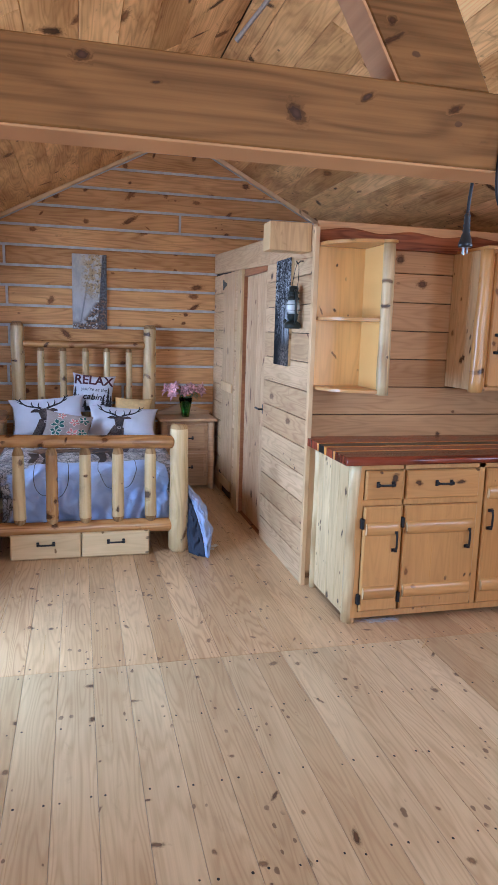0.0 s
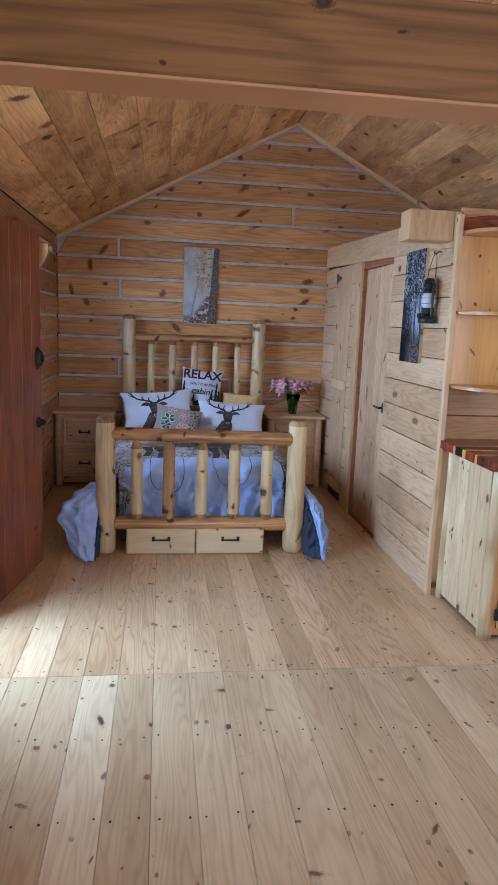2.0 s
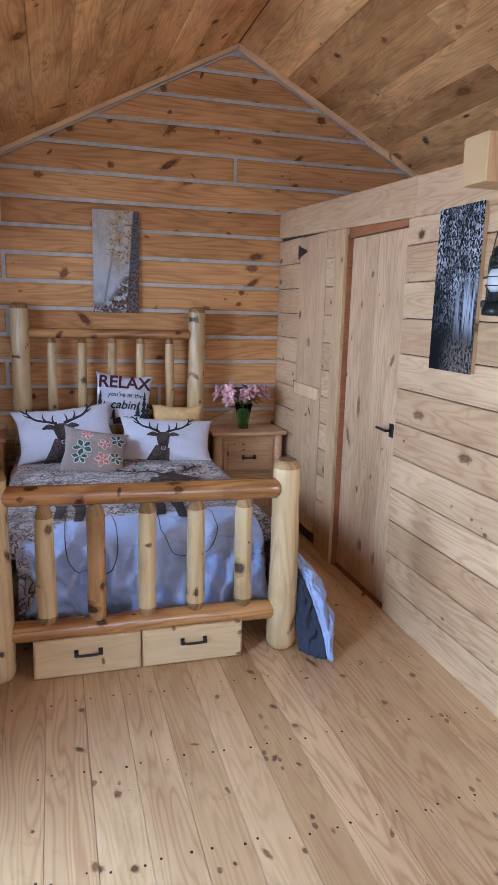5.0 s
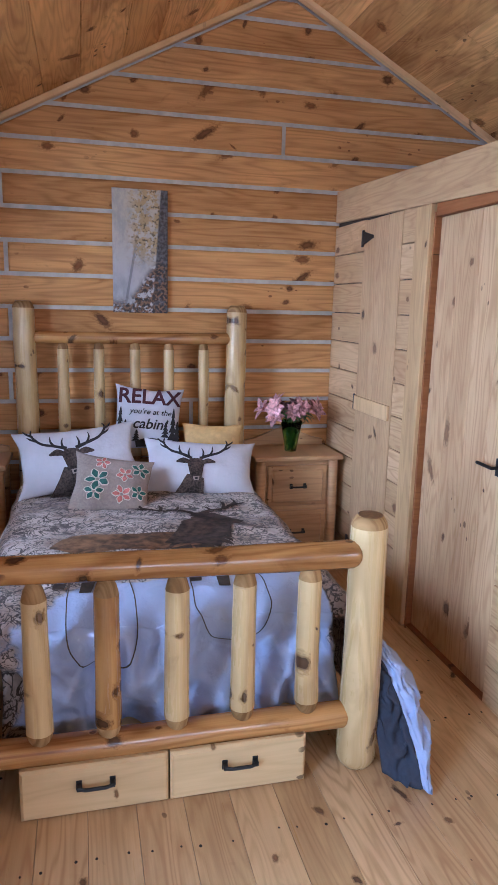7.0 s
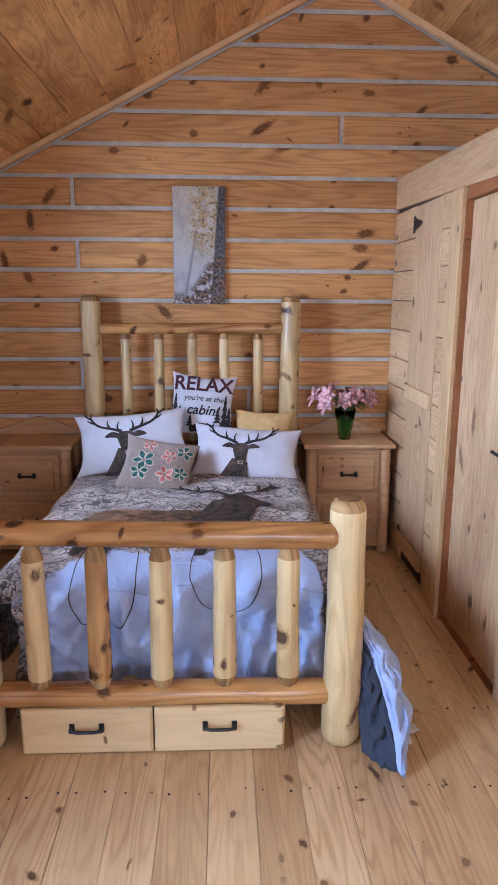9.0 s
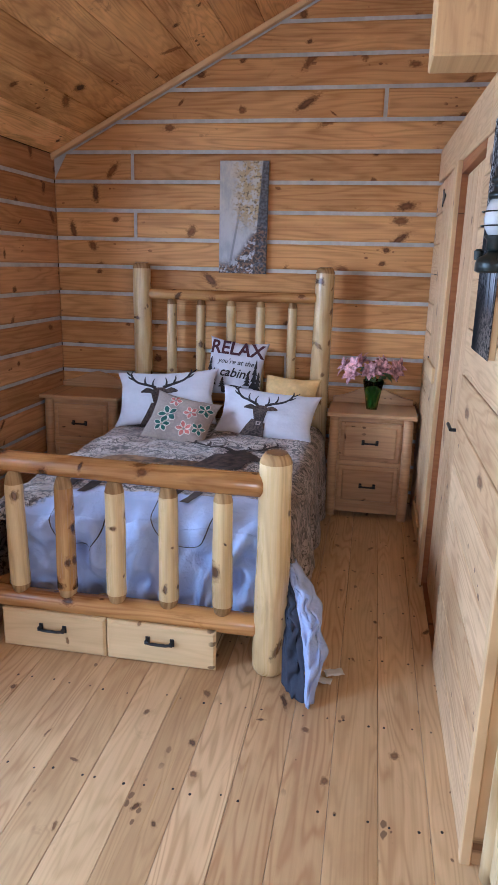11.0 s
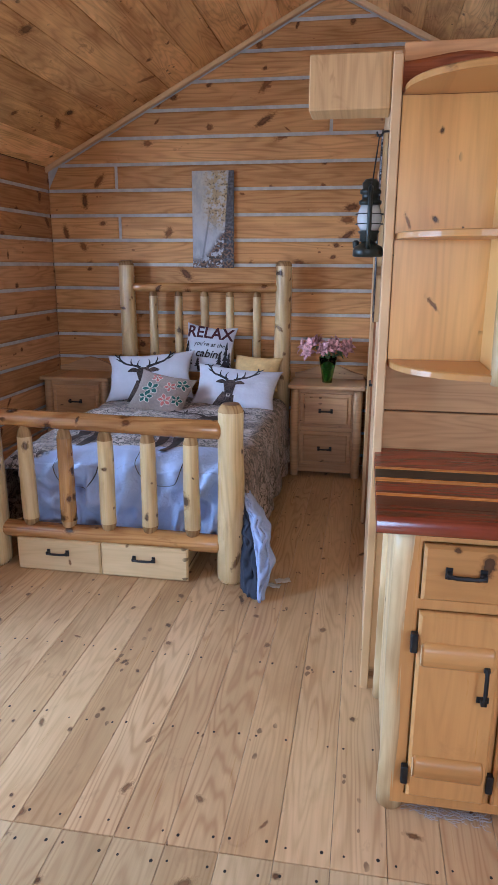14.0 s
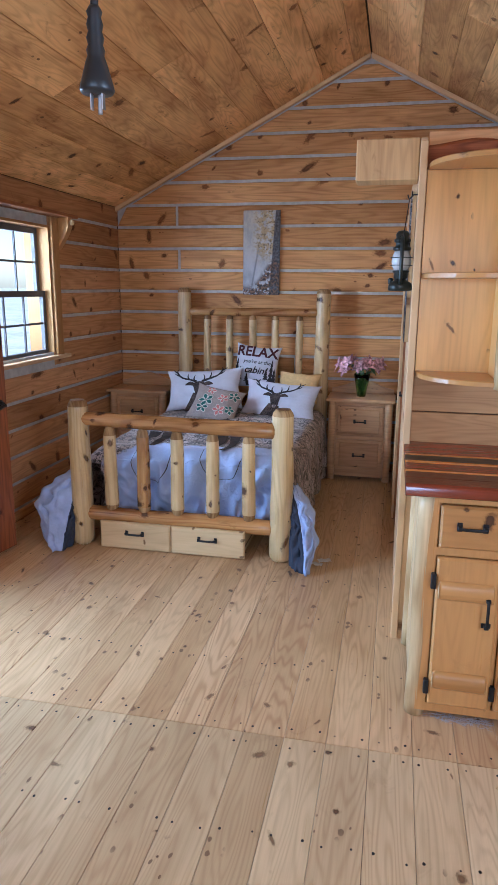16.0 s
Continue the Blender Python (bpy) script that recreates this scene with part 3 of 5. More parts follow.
for k in range(13):
    z0, z1 = k * BP + 0.03, min((k + 1) * BP + 0.025, 2.03)
    if z1 - z0 < 0.02:
        continue
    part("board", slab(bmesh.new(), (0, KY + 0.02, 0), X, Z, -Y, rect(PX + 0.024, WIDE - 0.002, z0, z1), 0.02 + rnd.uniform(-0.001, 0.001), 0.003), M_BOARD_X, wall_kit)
# live-edge cedar fascia over the kitchen wall
bm = bmesh.new()
N = 40
xs = [PX + 0.025 + (WIDE - PX - 0.025) * i / N for i in range(N + 1)]
rows_ = []
for x in xs:
    zb = 2.02 + 0.010 * noise.noise((x * 4, 0, 1))
    zm = 2.116 + 0.018 * noise.noise((x * 5, 2, 1))
    rows_.append([bm.verts.new(c) for c in ((x, KY, zb), (x, KY - 0.035, zb + 0.004), (x, KY - 0.035, zm - 0.012), (x, KY - 0.026, zm), (x, KY, zm))])
for a, b in zip(rows_, rows_[1:]):
    for i in range(5):
        bm.faces.new((a[i], a[(i + 1) % 5], b[(i + 1) % 5], b[i]))
bm.faces.new(rows_[0]), bm.faces.new(rows_[-1][::-1])
tagged(part("fascia_board", bm, M_CEDAR), "live-edge red cedar fascia above the kitchen wall", "trim", "", "structure")
tagged(part("fascia_cap", abox(PX + 0.026, WIDE - 0.002, KY - 0.024, KY - 0.001, 2.105, 2.158, 0.003), M_SAP_AND_BOUNCE), "pale sapwood edge of the cedar fascia", "trim", "", "structure")
tagged(part("beam_end", abox(2.235, PX - 0.006, 4.15, 4.29, 1.983, 2.14, 0.004), M_STUB), "sawn pine beam end jutting from the partition", "beam", "", "structure")

# partition door, recessed, with a casing and a cedar jamb
door = thing("door_2", "closed pale pine plank door in the partition", "door", kind="structure")
w = (DOOR_Y[1] - DOOR_Y[0] - 0.03) / 4
for i in range(4):
    y0 = DOOR_Y[0] + 0.015 + i * w
    part("plank", slab(bmesh.new(), (PX + 0.06, 0, 0), Y, Z, -X, rect(y0, y0 + w - 0.002, 0.015, 1.953), 0.035, 0.003), M_DOOR, door)
bm = bmesh.new()
box(bm, PX - 0.002, PX + 0.10, DOOR_Y[1] - 0.014, DOOR_Y[1], 0, 1.975)
slab(bm, (PX + 0.10, 0, 0), Y, Z, -X, [(DOOR_Y[0] + 0.001, 1.955), (DOOR_Y[1] - 0.015, 1.955), (DOOR_Y[1] - 0.015, lean(2.057, DOOR_Y[1])), (DOOR_Y[0] + 0.001, lean(2.057, DOOR_Y[0]))], 0.102, 0.002)
box(bm, PX + 0.005, PX + 0.10, DOOR_Y[0] + 0.001, DOOR_Y[1] - 0.015, -0.001, 0.014)
part("jamb", bm, M_CEDAR_Y, door, "red cedar jamb and sill")
part("casing", abox(PX - 0.022, PX + 0.018, DOOR_Y[1] + 0.001, CASE_Y - 0.001, 0, 2.012, 0.004), M_TRIM, door)
bm = bmesh.new()
tube(bm, [(PX + 0.03, 5.17, 0.955), (PX - 0.012, 5.17, 0.955), (PX - 0.012, 5.27, 0.957)], 0.007)
box(bm, PX + 0.018, PX + 0.0255, 5.15, 5.19, 0.92, 0.99, 0.002)
part("latch", bm, M_BLACK, door, "black iron latch")

# closet door with strap hinges
closet = thing("door_3", "narrow closed pine plank closet door with black hinges", "door", kind="structure")
w = (CLOS_Y[1] - CLOS_Y[0]) / 3
for i in range(3):
    y0 = CLOS_Y[0] + i * w
    part("plank", slab(bmesh.new(), (PX + 0.019, 0, 0), Y, Z, -X, rect(y0 + 0.001, y0 + w - 0.001, 0.09, 2.022), 0.022, 0.003), M_DOOR, closet)
for z in (0.16, 1.02, 1.93):
    bm = bmesh.new()
    slab(bm, (PX - 0.0035, 0, 0), Y, Z, -X, [(CLOS_Y[1] - 0.13, z - 0.007), (CLOS_Y[1] + 0.002, z - 0.036), (CLOS_Y[1] + 0.002, z + 0.036), (CLOS_Y[1] - 0.13, z + 0.007)], 0.005, 0.001)
    box(bm, PX - 0.008, PX - 0.0005, CLOS_Y[1] + 0.003, CLOS_Y[1] + 0.026, z - 0.045, z + 0.045, 0.002)
    part("hinge", bm, M_BLACK, closet, "black iron strap hinge")
bm = bmesh.new()
box(bm, PX - 0.018, PX - 0.0035, CLOS_Y[0] + 0.01, CLOS_Y[1] - 0.01, 0.095, 0.185, 0.003)
box(bm, PX - 0.018, PX - 0.0035, CLOS_Y[0] + 0.01, CLOS_Y[1] - 0.01, 0.98, 1.06, 0.003)
part("batten", bm, M_TRIM, closet)

# ---- the log bed ----
bed = thing("log_bed", "varnished peeled-log bed with two drawers at its foot", "bed", at=(1.24, 5.86, 0))
BX, BYY = 1.24, 5.86


def bed_log(name, p, q, r0, r1, mat, **kw):
    bm = log(bmesh.new(), (p[0] - BX, p[1] - BYY, p[2]), (q[0] - BX, q[1] - BYY, q[2]), r0, r1, **kw)
    tips = kw.get("ends", 0.0)
    if "spindle" in name or "post" in name:
        for f in bm.faces:
            zc = f.calc_center_median().z
            if zc > q[2] - tips or (zc < p[2] + tips * 0.8 and "spindle" in name):
                f.material_index = 1
    ob = part(name, bm, mat, bed, "", True)
    if "spindle" in name or "post" in name:
        ob.data.materials.append(M_WHITTLED)
    return ob


for i, x in enumerate((0.602, 1.846)):
    bed_log("foot_post", (x, 4.87, 0), (x, 4.87, 0.895), 0.068, 0.060, M_BEDLOG, sides=18, steps=16, wobble=0.05, ends=0.034, end_r=0.72, seed=i + 1)
for i, x in enumerate((0.660, 1.836)):
    bed_log("head_post", (x, 6.86, 0), (x + (0.01 - 0.02 * i) * -1, 6.86, 1.545), 0.064, 0.058, M_BEDLOG, sides=18, steps=16, wobble=0.05, ends=0.034, end_r=0.72, seed=i + 5)
bed_log("foot_rail", (0.62, 4.87, 0.785), (1.805, 4.855, 0.772), 0.043, 0.045, M_BEDLOG_X, wobble=0.08, ends=0.02, end_r=0.75, seed=9)
bed_log("lower_rail", (0.64, 4.87, 0.20), (1.80, 4.87, 0.193), 0.044, 0.046, M_BEDLOG_X, wobble=0.08, ends=0.02, end_r=0.75, seed=10)
bed_log("head_rail", (0.69, 6.86, 1.352), (1.81, 6.86, 1.355), 0.033, 0.034, M_BEDLOG_X, wobble=0.08, ends=0.02, end_r=0.75, seed=11)
bed_log("head_lower_rail", (0.69, 6.86, 0.62), (1.81, 6.86, 0.62), 0.04, 0.04, M_BEDLOG_X, wobble=0.08, seed=12)
for i, x in enumerate((0.803, 1.008, 1.219, 1.433, 1.651)):
    bed_log("spindle", (x, 4.868, 0.205), (x, 4.868, 0.757), 0.041, 0.037, M_SPIN if i == 1 else M_BEDLOG, sides=14, steps=9, wobble=0.07, ends=0.062, end_r=0.30, seed=20 + i)
for i, x in enumerate((0.852, 1.048, 1.252, 1.445, 1.648)):
    bed_log("head_spindle", (x, 6.86, 0.62), (x, 6.86, 1.34), 0.037 if i == 0 else 0.031, 0.03, M_BEDLOG, sides=12, steps=8, wobble=0.07, ends=0.05, end_r=0.4, seed=30 + i)
for x in (0.68, 1.80):
    bed_log("side_rail", (x, 5.18, 0.27), (x, 6.80, 0.27), 0.045, 0.045, M_BEDLOG, wobble=0.06, seed=40 + x)

for x, y, z in ((0.602, 4.87, 0.895), (1.846, 4.87, 0.895), (0.66, 6.86, 1.545), (1.836, 6.86, 1.545)):
    dx = (0.0 if y < 5 else (-0.01 if x < 1 else 0.01))
    part("end_cap", lathe(bmesh.new(), [(0.040, 0.0005), (0.041, 0.002), (0.039, 0.004), (0.01, 0.0045)], (x - BX + dx, y - BYY, z)), M_ENDGRAIN, bed, "brown end grain")


def pull(parent, cx, cy, cz, wide=0.095, mat=None, upright=False, out=-1):
    """A black iron bow handle with square feet; it stands out along -y."""
    bm = bmesh.new()
    h = wide / 2
    pts = [(-h, 0, 0), (-h, 0.022 * out, 0), (-h * 0.6, 0.028 * out, 0), (h * 0.6, 0.028 * out, 0), (h, 0.022 * out, 0), (h, 0, 0)]
    tube(bm, pts, 0.0058, 6)
    for s in (-1, 1):
        box(bm, s * h - 0.009, s * h + 0.009, 0.004 * out, 0.0, -0.016, 0.016, 0.001)
        box(bm, s * h - 0.007, s * h + 0.007, 0.024 * out, 0.004 * out, -0.008, 0.008, 0.002)
    m = Matrix.Translation((cx, cy, cz)) @ (pose(0, 0, 0, 0, 90, 0) if upright else Matrix())
    bmesh.ops.transform(bm, matrix=m, verts=bm.verts[:])
    return part("handle", bm, M_BLACK, parent, "black iron bow handle")


for x0, x1 in ((0.742, 1.187), (1.193, 1.640)):
    d = part("drawer", abox(x0 + 0.02 - BX, x1 - 0.02 - BX, 4.83 - BYY, 5.6 - BYY, 0.012, 0.14), M_PALE_X, bed, "pale pine under-bed drawer")
    part("drawer_front", slab(bmesh.new(), (-BX, 4.83 - BYY, 0), X, Z, -Y, rect(x0, x1, 0.004, 0.172), 0.022, 0.009), M_PALE_X, d)
    pull(d, (x0 + x1) / 2 - BX, 4.808 - BYY, 0.108, 0.10)

# ---- kitchen ----
KF, KL, KTOP = 3.53, 2.548, 0.868           # cabinet front, its left side, its top
bcab = thing("base_cabinet", "knotty pine base cabinet with half-log battens and black handles", "cabinet", at=(KL, PY, 0))


def kbox(x0, x1, y0, y1, z0, z1, bevel=0.0):
    return abox(x0 - KL, x1 - KL, y0 - PY, y1 - PY, z0, z1, bevel)


part("body", kbox(KL + 0.02, WIDE - 0.003, KF + 0.03, KY - 0.004, 0.035, KTOP), M_CAB, bcab)
bm = bmesh.new()
for x0, x1, z0, z1 in ((2.575, 2.612, 0.03, KTOP), (2.832, 2.842, 0.065, KTOP), (3.28, 3.316, 0.065, KTOP), (3.77, 3.80, 0.065, KTOP), (2.612, WIDE - 0.003, 0.03, 0.064), (2.612, 3.28, 0.648, 0.678), (2.612, WIDE - 0.003, 0.84, KTOP)):
    box(bm, x0 - KL, x1 - KL, KF - PY, KF + 0.03 - PY, z0, z1)
part("face_frame", bm, M_CAB, bcab)
for i in range(4):
    y0 = 3.60 + i * 0.124
    part("side_board", slab(bmesh.new(), (0.02, -PY, 0), Y, Z, -X, rect(y0, y0 + 0.121, 0.03, KTOP), 0.016, 0.002), M_PALE, bcab, "pale vertical side board")
part("corner_post", log(bmesh.new(), (0.028, KF + 0.035 - PY, 0.0), (0.028, KF + 0.035 - PY, KTOP - 0.002), 0.037, 0.035, wobble=0.09, steps=14, seed=3.3), M_POST, bcab, "peeled log corner post", True)
part("rear_post", log(bmesh.new(), (0.012, PY - 0.035 - PY, 0.0), (0.012, PY - 0.035 - PY, KTOP - 0.002), 0.026, 0.026, wobble=0.08, steps=10, seed=5.3), M_POST, bcab, "", True)


def cab_door(parent, x0, x1, z0, z1, y, handle_x, battens, hinge_x=None, ox=KL, oy=PY):
    """A pine door with bevelled edge, half-log battens, a bow handle and butterfly hinges."""
    d = part("door", slab(bmesh.new(), (-ox, y - oy, 0), X, Z, -Y, rect(x0, x1, z0, z1), 0.02, 0.008), M_CAB, parent)
    for zb in battens:
        bm = log(bmesh.new(), (x0 + 0.012 - ox, y - 0.016 - oy, zb), (x1 - 0.016 - ox, y - 0.016 - oy, zb), 0.037, 0.037, sides=14, steps=6, wobble=0.05, ends=0.008, end_r=0.85, seed=x0 + zb)
        for v in bm.verts:
            v.co.y = (y - oy - 0.018) + (v.co.y - (y - oy - 0.016)) * 0.55
        part("batten", bm, M_CAB_X, d, "half-log batten", True)
        part("batten_end", lathe(bmesh.new(), [(0.002, -0.0015), (0.021, -0.001), (0.021, 0.001)], sides=12, m=Matrix.Translation((x0 + 0.0105 - ox, y - 0.026 - oy, zb)) @ pose(0, 0, 0, 0, 90, 0) @ Matrix.Diagonal((1.5, 0.6, 1, 1))), M_PALE, d)
    pull(d, handle_x - ox, y - 0.021 - oy, (z0 + z1) / 2 + 0.10, 0.10, None, True)
    if hinge_x is not None:
        for zb in (z0 + 0.07, z1 - 0.09):
            part("hinge", abox(hinge_x - 0.012 - ox, hinge_x + 0.007 - ox, y - 0.024 - oy, y - 0.001 - oy, zb - 0.028, zb + 0.028, 0.003), M_BLACK, d)
    return d


def cab_drawer(parent, x0, x1, z0, z1, y, ox, oy, mat, wide=0.085):
    d = part("drawer", slab(bmesh.new(), (-ox, y - oy, 0), X, Z, -Y, rect(x0, x1, z0, z1), 0.02, 0.008), mat, parent)
    pull(d, (x0 + x1) / 2 - ox, y - 0.021 - oy, (z0 + z1) / 2 + 0.006, wide)


cab_door(bcab, 2.617, 2.830, 0.07, 0.645, KF, 2.795, (0.525, 0.175), 2.611)
cab_door(bcab, 2.846, 3.276, 0.07, 0.645, KF, 3.225, (0.525, 0.175), 2.840)
cab_door(bcab, 3.320, 3.768, 0.07, 0.836, KF, 3.355, (0.70, 0.175))
cab_door(bcab, 3.804, 4.24, 0.07, 0.836, KF, 4.20, (0.70, 0.175))
cab_drawer(bcab, 2.617, 2.830, 0.681, 0.836, KF, KL, PY, M_CAB_X)
cab_drawer(bcab, 2.846, 3.276, 0.681, 0.836, KF, KL, PY, M_CAB_X)

M_C1 = wood("counter_red", (0.33, 0.065, 0.027), (0.10, 0.018, 0.010), "x", "y", 0.15, 0.012, 0.55, 0.22, streak=1.0, stain=0.6, gloss=0.5, blot=0.2)
M_C2 = wood("counter_dark", (0.014, 0.013, 0.014), (0.01, 0.009, 0.009), "x", "y", 0.0, 0.01, 0.1, 0.3, gloss=0.3, pins=0.0)
M_C3 = wood("counter_gold", (0.80, 0.36, 0.085), (0.64, 0.25, 0.05), "x", "y", 0.0, 0.01, 0.1, 0.25, gloss=0.4, pins=0.0)
worktop = thing("worktop", "glossy red cedar worktop with dark and golden inlaid strips", "worktop", at=(PX, KY, KTOP))
strips = ((0.0, 0.11, M_C1), (0.11, 0.225, M_C1), (0.225, 0.25, M_C3), (0.25, 0.335, M_C2), (0.335, 0.372, M_C3), (0.372, 0.475, M_C1), (0.475, 0.50, M_C3), (0.50, 0.58, M_C1), (0.58, 0.66, M_C1))
for d0, d1, mat in strips:
    part("strip", abox(0.002, WIDE - PX - 0.002, -d1 - 0.006, -d0 - 0.0065, 0.001, 0.046, 0.0015), mat, worktop)
part("nosing", log(bmesh.new(), (0.003, -0.666, 0.0235), (WIDE - PX - 0.003, -0.666, 0.0235), 0.0225, 0.0225, wobble=0.0, steps=2), M_C1, worktop, "", True)

# open corner shelf with rounded shelves
# cabinet pine made brighter, so the window's glow is in the panels' colour
M_SHELF_LIT = wood("lit_shelf_pine", (0.88, 0.54, 0.20), (0.70, 0.38, 0.12), "z", "x", 0.30, 0.009, 0.1, 0.32, cell=(0.26, 0.1), streak=0.35, gloss=0.4, pins=0.12)
shelf = thing("corner_shelf", "open pine corner shelf with rounded shelves and a log post", "shelf", at=(PX + 0.025, KY, 1.215))
part("back_panel", abox(0.004, 0.315, -0.018, -0.0, 0.0, 0.80), M_SHELF_LIT, shelf)
part("side_panel", abox(0.297, 0.315, -0.30, -0.0185, 0.0, 0.80), M_SHELF_LIT, shelf)
part("log_post", log(bmesh.new(), (0.312, -0.315, -0.02), (0.312, -0.315, 0.80), 0.034, 0.032, wobble=0.12, steps=14, seed=2.2), M_POST, shelf, "knobbly peeled log post", True)
part("post_cap", lathe(bmesh.new(), [(0.034, 0), (0.042, 0.003), (0.042, 0.015), (0.034, 0.018)], (0.312, -0.315, 0.801)), M_CAB, shelf)
for z, name in ((-0.012, "shelf"), (0.385, "shelf"), (0.801, "top_board")):
    bm = bmesh.new()
    poly = [(0.298, -0.019), (0.004, -0.019)] + [(0.298 - 0.29 * math.cos(a), -0.05 - 0.27 * math.sin(a)) for a in [math.pi / 2 * i / 12 for i in range(13)]]
    slab(bm, (0, 0, z), X, Y, Z, poly, 0.02, 0.004)
    part(name, bm, M_CAB_X, shelf)

# wall cabinet
ucab = thing("wall_cabinet", "pine wall cabinet with a log corner post", "cabinet", at=(3.395, KY, 1.225))
part("body", abox(0.018, WIDE - 3.385 - 0.003, -0.32, -0.002, 0.0, 0.79), M_CAB, ucab)
for i in range(3):
    y0 = -0.30 + i * 0.099
    part("side_board", slab(bmesh.new(), (0.018, 0, 0), Y, Z, -X, rect(y0, y0 + 0.097, 0.0, 0.79), 0.016, 0.003), M_PALE, ucab, "pale pine side board")
part("corner_post", log(bmesh.new(), (0.024, -0.315, -0.01), (0.024, -0.315, 0.79), 0.043, 0.04, wobble=0.1, steps=14, seed=7.1), M_CAB, ucab, "peeled log corner post", True)
part("top_board", slab(bmesh.new(), (0, 0, 0.791), X, Y, Z, [(0.0, -0.002), (0.0, -0.36), (0.06, -0.375), (WIDE - 3.388, -0.375), (WIDE - 3.388, -0.002)], 0.018, 0.004), M_CAB_X, ucab)
d = part("door", slab(bmesh.new(), (0, -0.32, 0), X, Z, -Y, rect(0.075, 0.47, 0.02, 0.77), 0.02, 0.008), M_CAB, ucab)
pull(d, 0.115, -0.341, 0.27, 0.10, None, True)
part("door", slab(bmesh.new(), (0, -0.32, 0), X, Z, -Y, rect(0.476, 0.87, 0.02, 0.77), 0.02, 0.008), M_CAB, ucab)

# ---- window on the left wall ----
y0, y1, z0, z1 = WINDOW
win = thing("window_1", "double-hung window with small panes and a pine cornice", "window", kind="structure", at=(0, (y0 + y1) / 2, z0))
ym = (y0 + y1) / 2


def wbox(bm, xa, xb, ya, yb, za, zb, bevel=0.0):
    return box(bm, xa, xb, ya - ym, yb - ym, za - z0, zb - z0, bevel)


bm = bmesh.new()
wbox(bm, -0.19, 0.0, y0, y0 + 0.018, z0, z1), wbox(bm, -0.19, 0.0, y1 - 0.018, y1, z0, z1)
wbox(bm, -0.19, 0.0, y0 + 0.018, y1 - 0.018, z1 - 0.018, z1)
part("reveal", bm, M_WINTRIM, win)
bm = bmesh.new()
wbox(bm, 0.001, 0.022, y0 - 0.095, y0 - 0.001, z0 - 0.02, z1 + 0.06, 0.003), wbox(bm, 0.001, 0.022, y1 + 0.001, y1 + 0.095, z0 - 0.02, z1 + 0.06, 0.003)
part("casing", bm, M_WINTRIM, win)
part("window_sill", wbox(bmesh.new(), -0.19, 0.045, y0 - 0.12, y1 + 0.16, z0 - 0.045, z0 - 0.018, 0.004), M_BOARD_Y, win, "pale pine sill board")
part("cornice", wbox(bmesh.new(), 0.001, 0.115, y0 - 0.20, y1 + 0.235, z1 + 0.063, z1 + 0.087, 0.004), M_CEDAR_Y, win, "reddish pine shelf over the window")
part("cornice_front", wbox(bmesh.new(), 0.001, 0.03, y0 - 0.12, y1 + 0.10, z1 + 0.0605, z1 + 0.0625), M_CEDAR_Y, win)
for yb in (y0 - 0.16, y1 + 0.10):
    bm = bmesh.new()
    prof = [(0.0, 0.062), (0.10, 0.062), (0.10, 0.01)] + [(0.10 - 0.075 * i / 5, 0.0 - 0.13 * (i / 5) ** 0.8) for i in range(6)] + [(0.0, -0.16)]
    ring = [[bm.verts.new((x + 0.001, yy - ym, z1 + zz - z0)) for x, zz in prof] for yy in (yb, yb + 0.06)]
    k = len(prof)
    for i in range(k):
        bm.faces.new((ring[0][i], ring[0][(i + 1) % k], ring[1][(i + 1) % k], ring[1][i]))
    bm.faces.new(ring[0]), bm.faces.new(ring[1][::-1])
    part("bracket", bm, M_CAB, win, "carved pine bracket")
    part("peg", lathe(bmesh.new(), [(0.012, 0), (0.02, 0.006), (0.02, 0.02), (0.012, 0.028)], sides=14, m=Matrix.Translation((0.10, yb + 0.03 - ym, z1 + 0.03 - z0)) @ pose(0, 0, 0, 0, 90, 0)), M_PALE, win, "pale round peg")
M_SASH = plain("sash_paint", (0.10, 0.09, 0.085), 0.5)
M_GLASS = Nodes("window_glass").finish((1.0, 1.0, 1.0), 0.02, None, Transmission_Weight=1.0, IOR=1.02)
zm = 1.50
for za, zb, xx in ((z0 - 0.016, zm + 0.02, -0.06), (zm - 0.02, z1 - 0.019, -0.10)):
    ya, yb = y0 + 0.019, y1 - 0.019
    bm = bmesh.new()
    wbox(bm, xx - 0.015, xx + 0.015, ya, ya + 0.04, za, zb, 0.003), wbox(bm, xx - 0.015, xx + 0.015, yb - 0.04, yb, za, zb, 0.003)
    wbox(bm, xx - 0.0148, xx + 0.0148, ya + 0.04, yb - 0.04, za, za + 0.04), wbox(bm, xx - 0.0148, xx + 0.0148, ya + 0.04, yb - 0.04, zb - 0.04, zb)
    sash = part("sash", bm, M_SASH, win, "dark painted sash")
    bm = bmesh.new()
    wy = (yb - ya - 0.08) / 3
    for i in (1, 2):
        wbox(bm, xx - 0.006, xx + 0.006, ya + 0.04 + wy * i - 0.007, ya + 0.04 + wy * i + 0.007, za + 0.04, zb - 0.04)
    zc = (za + zb) / 2
    wbox(bm, xx - 0.0055, xx + 0.0055, ya + 0.04, yb - 0.04, zc - 0.007, zc + 0.007)
    part("muntin", bm, M_SASH, sash)
    for i in range(3):
        for zq0, zq1 in ((za + 0.04, zc - 0.007), (zc + 0.007, zb - 0.04)):
            g = part("pane", wbox(bmesh.new(), xx - 0.002, xx + 0.002, ya + 0.04 + wy * i + 0.007, ya + 0.04 + wy * (i + 1) - 0.007, zq0, zq1), M_GLASS, sash)
            g.visible_shadow = False

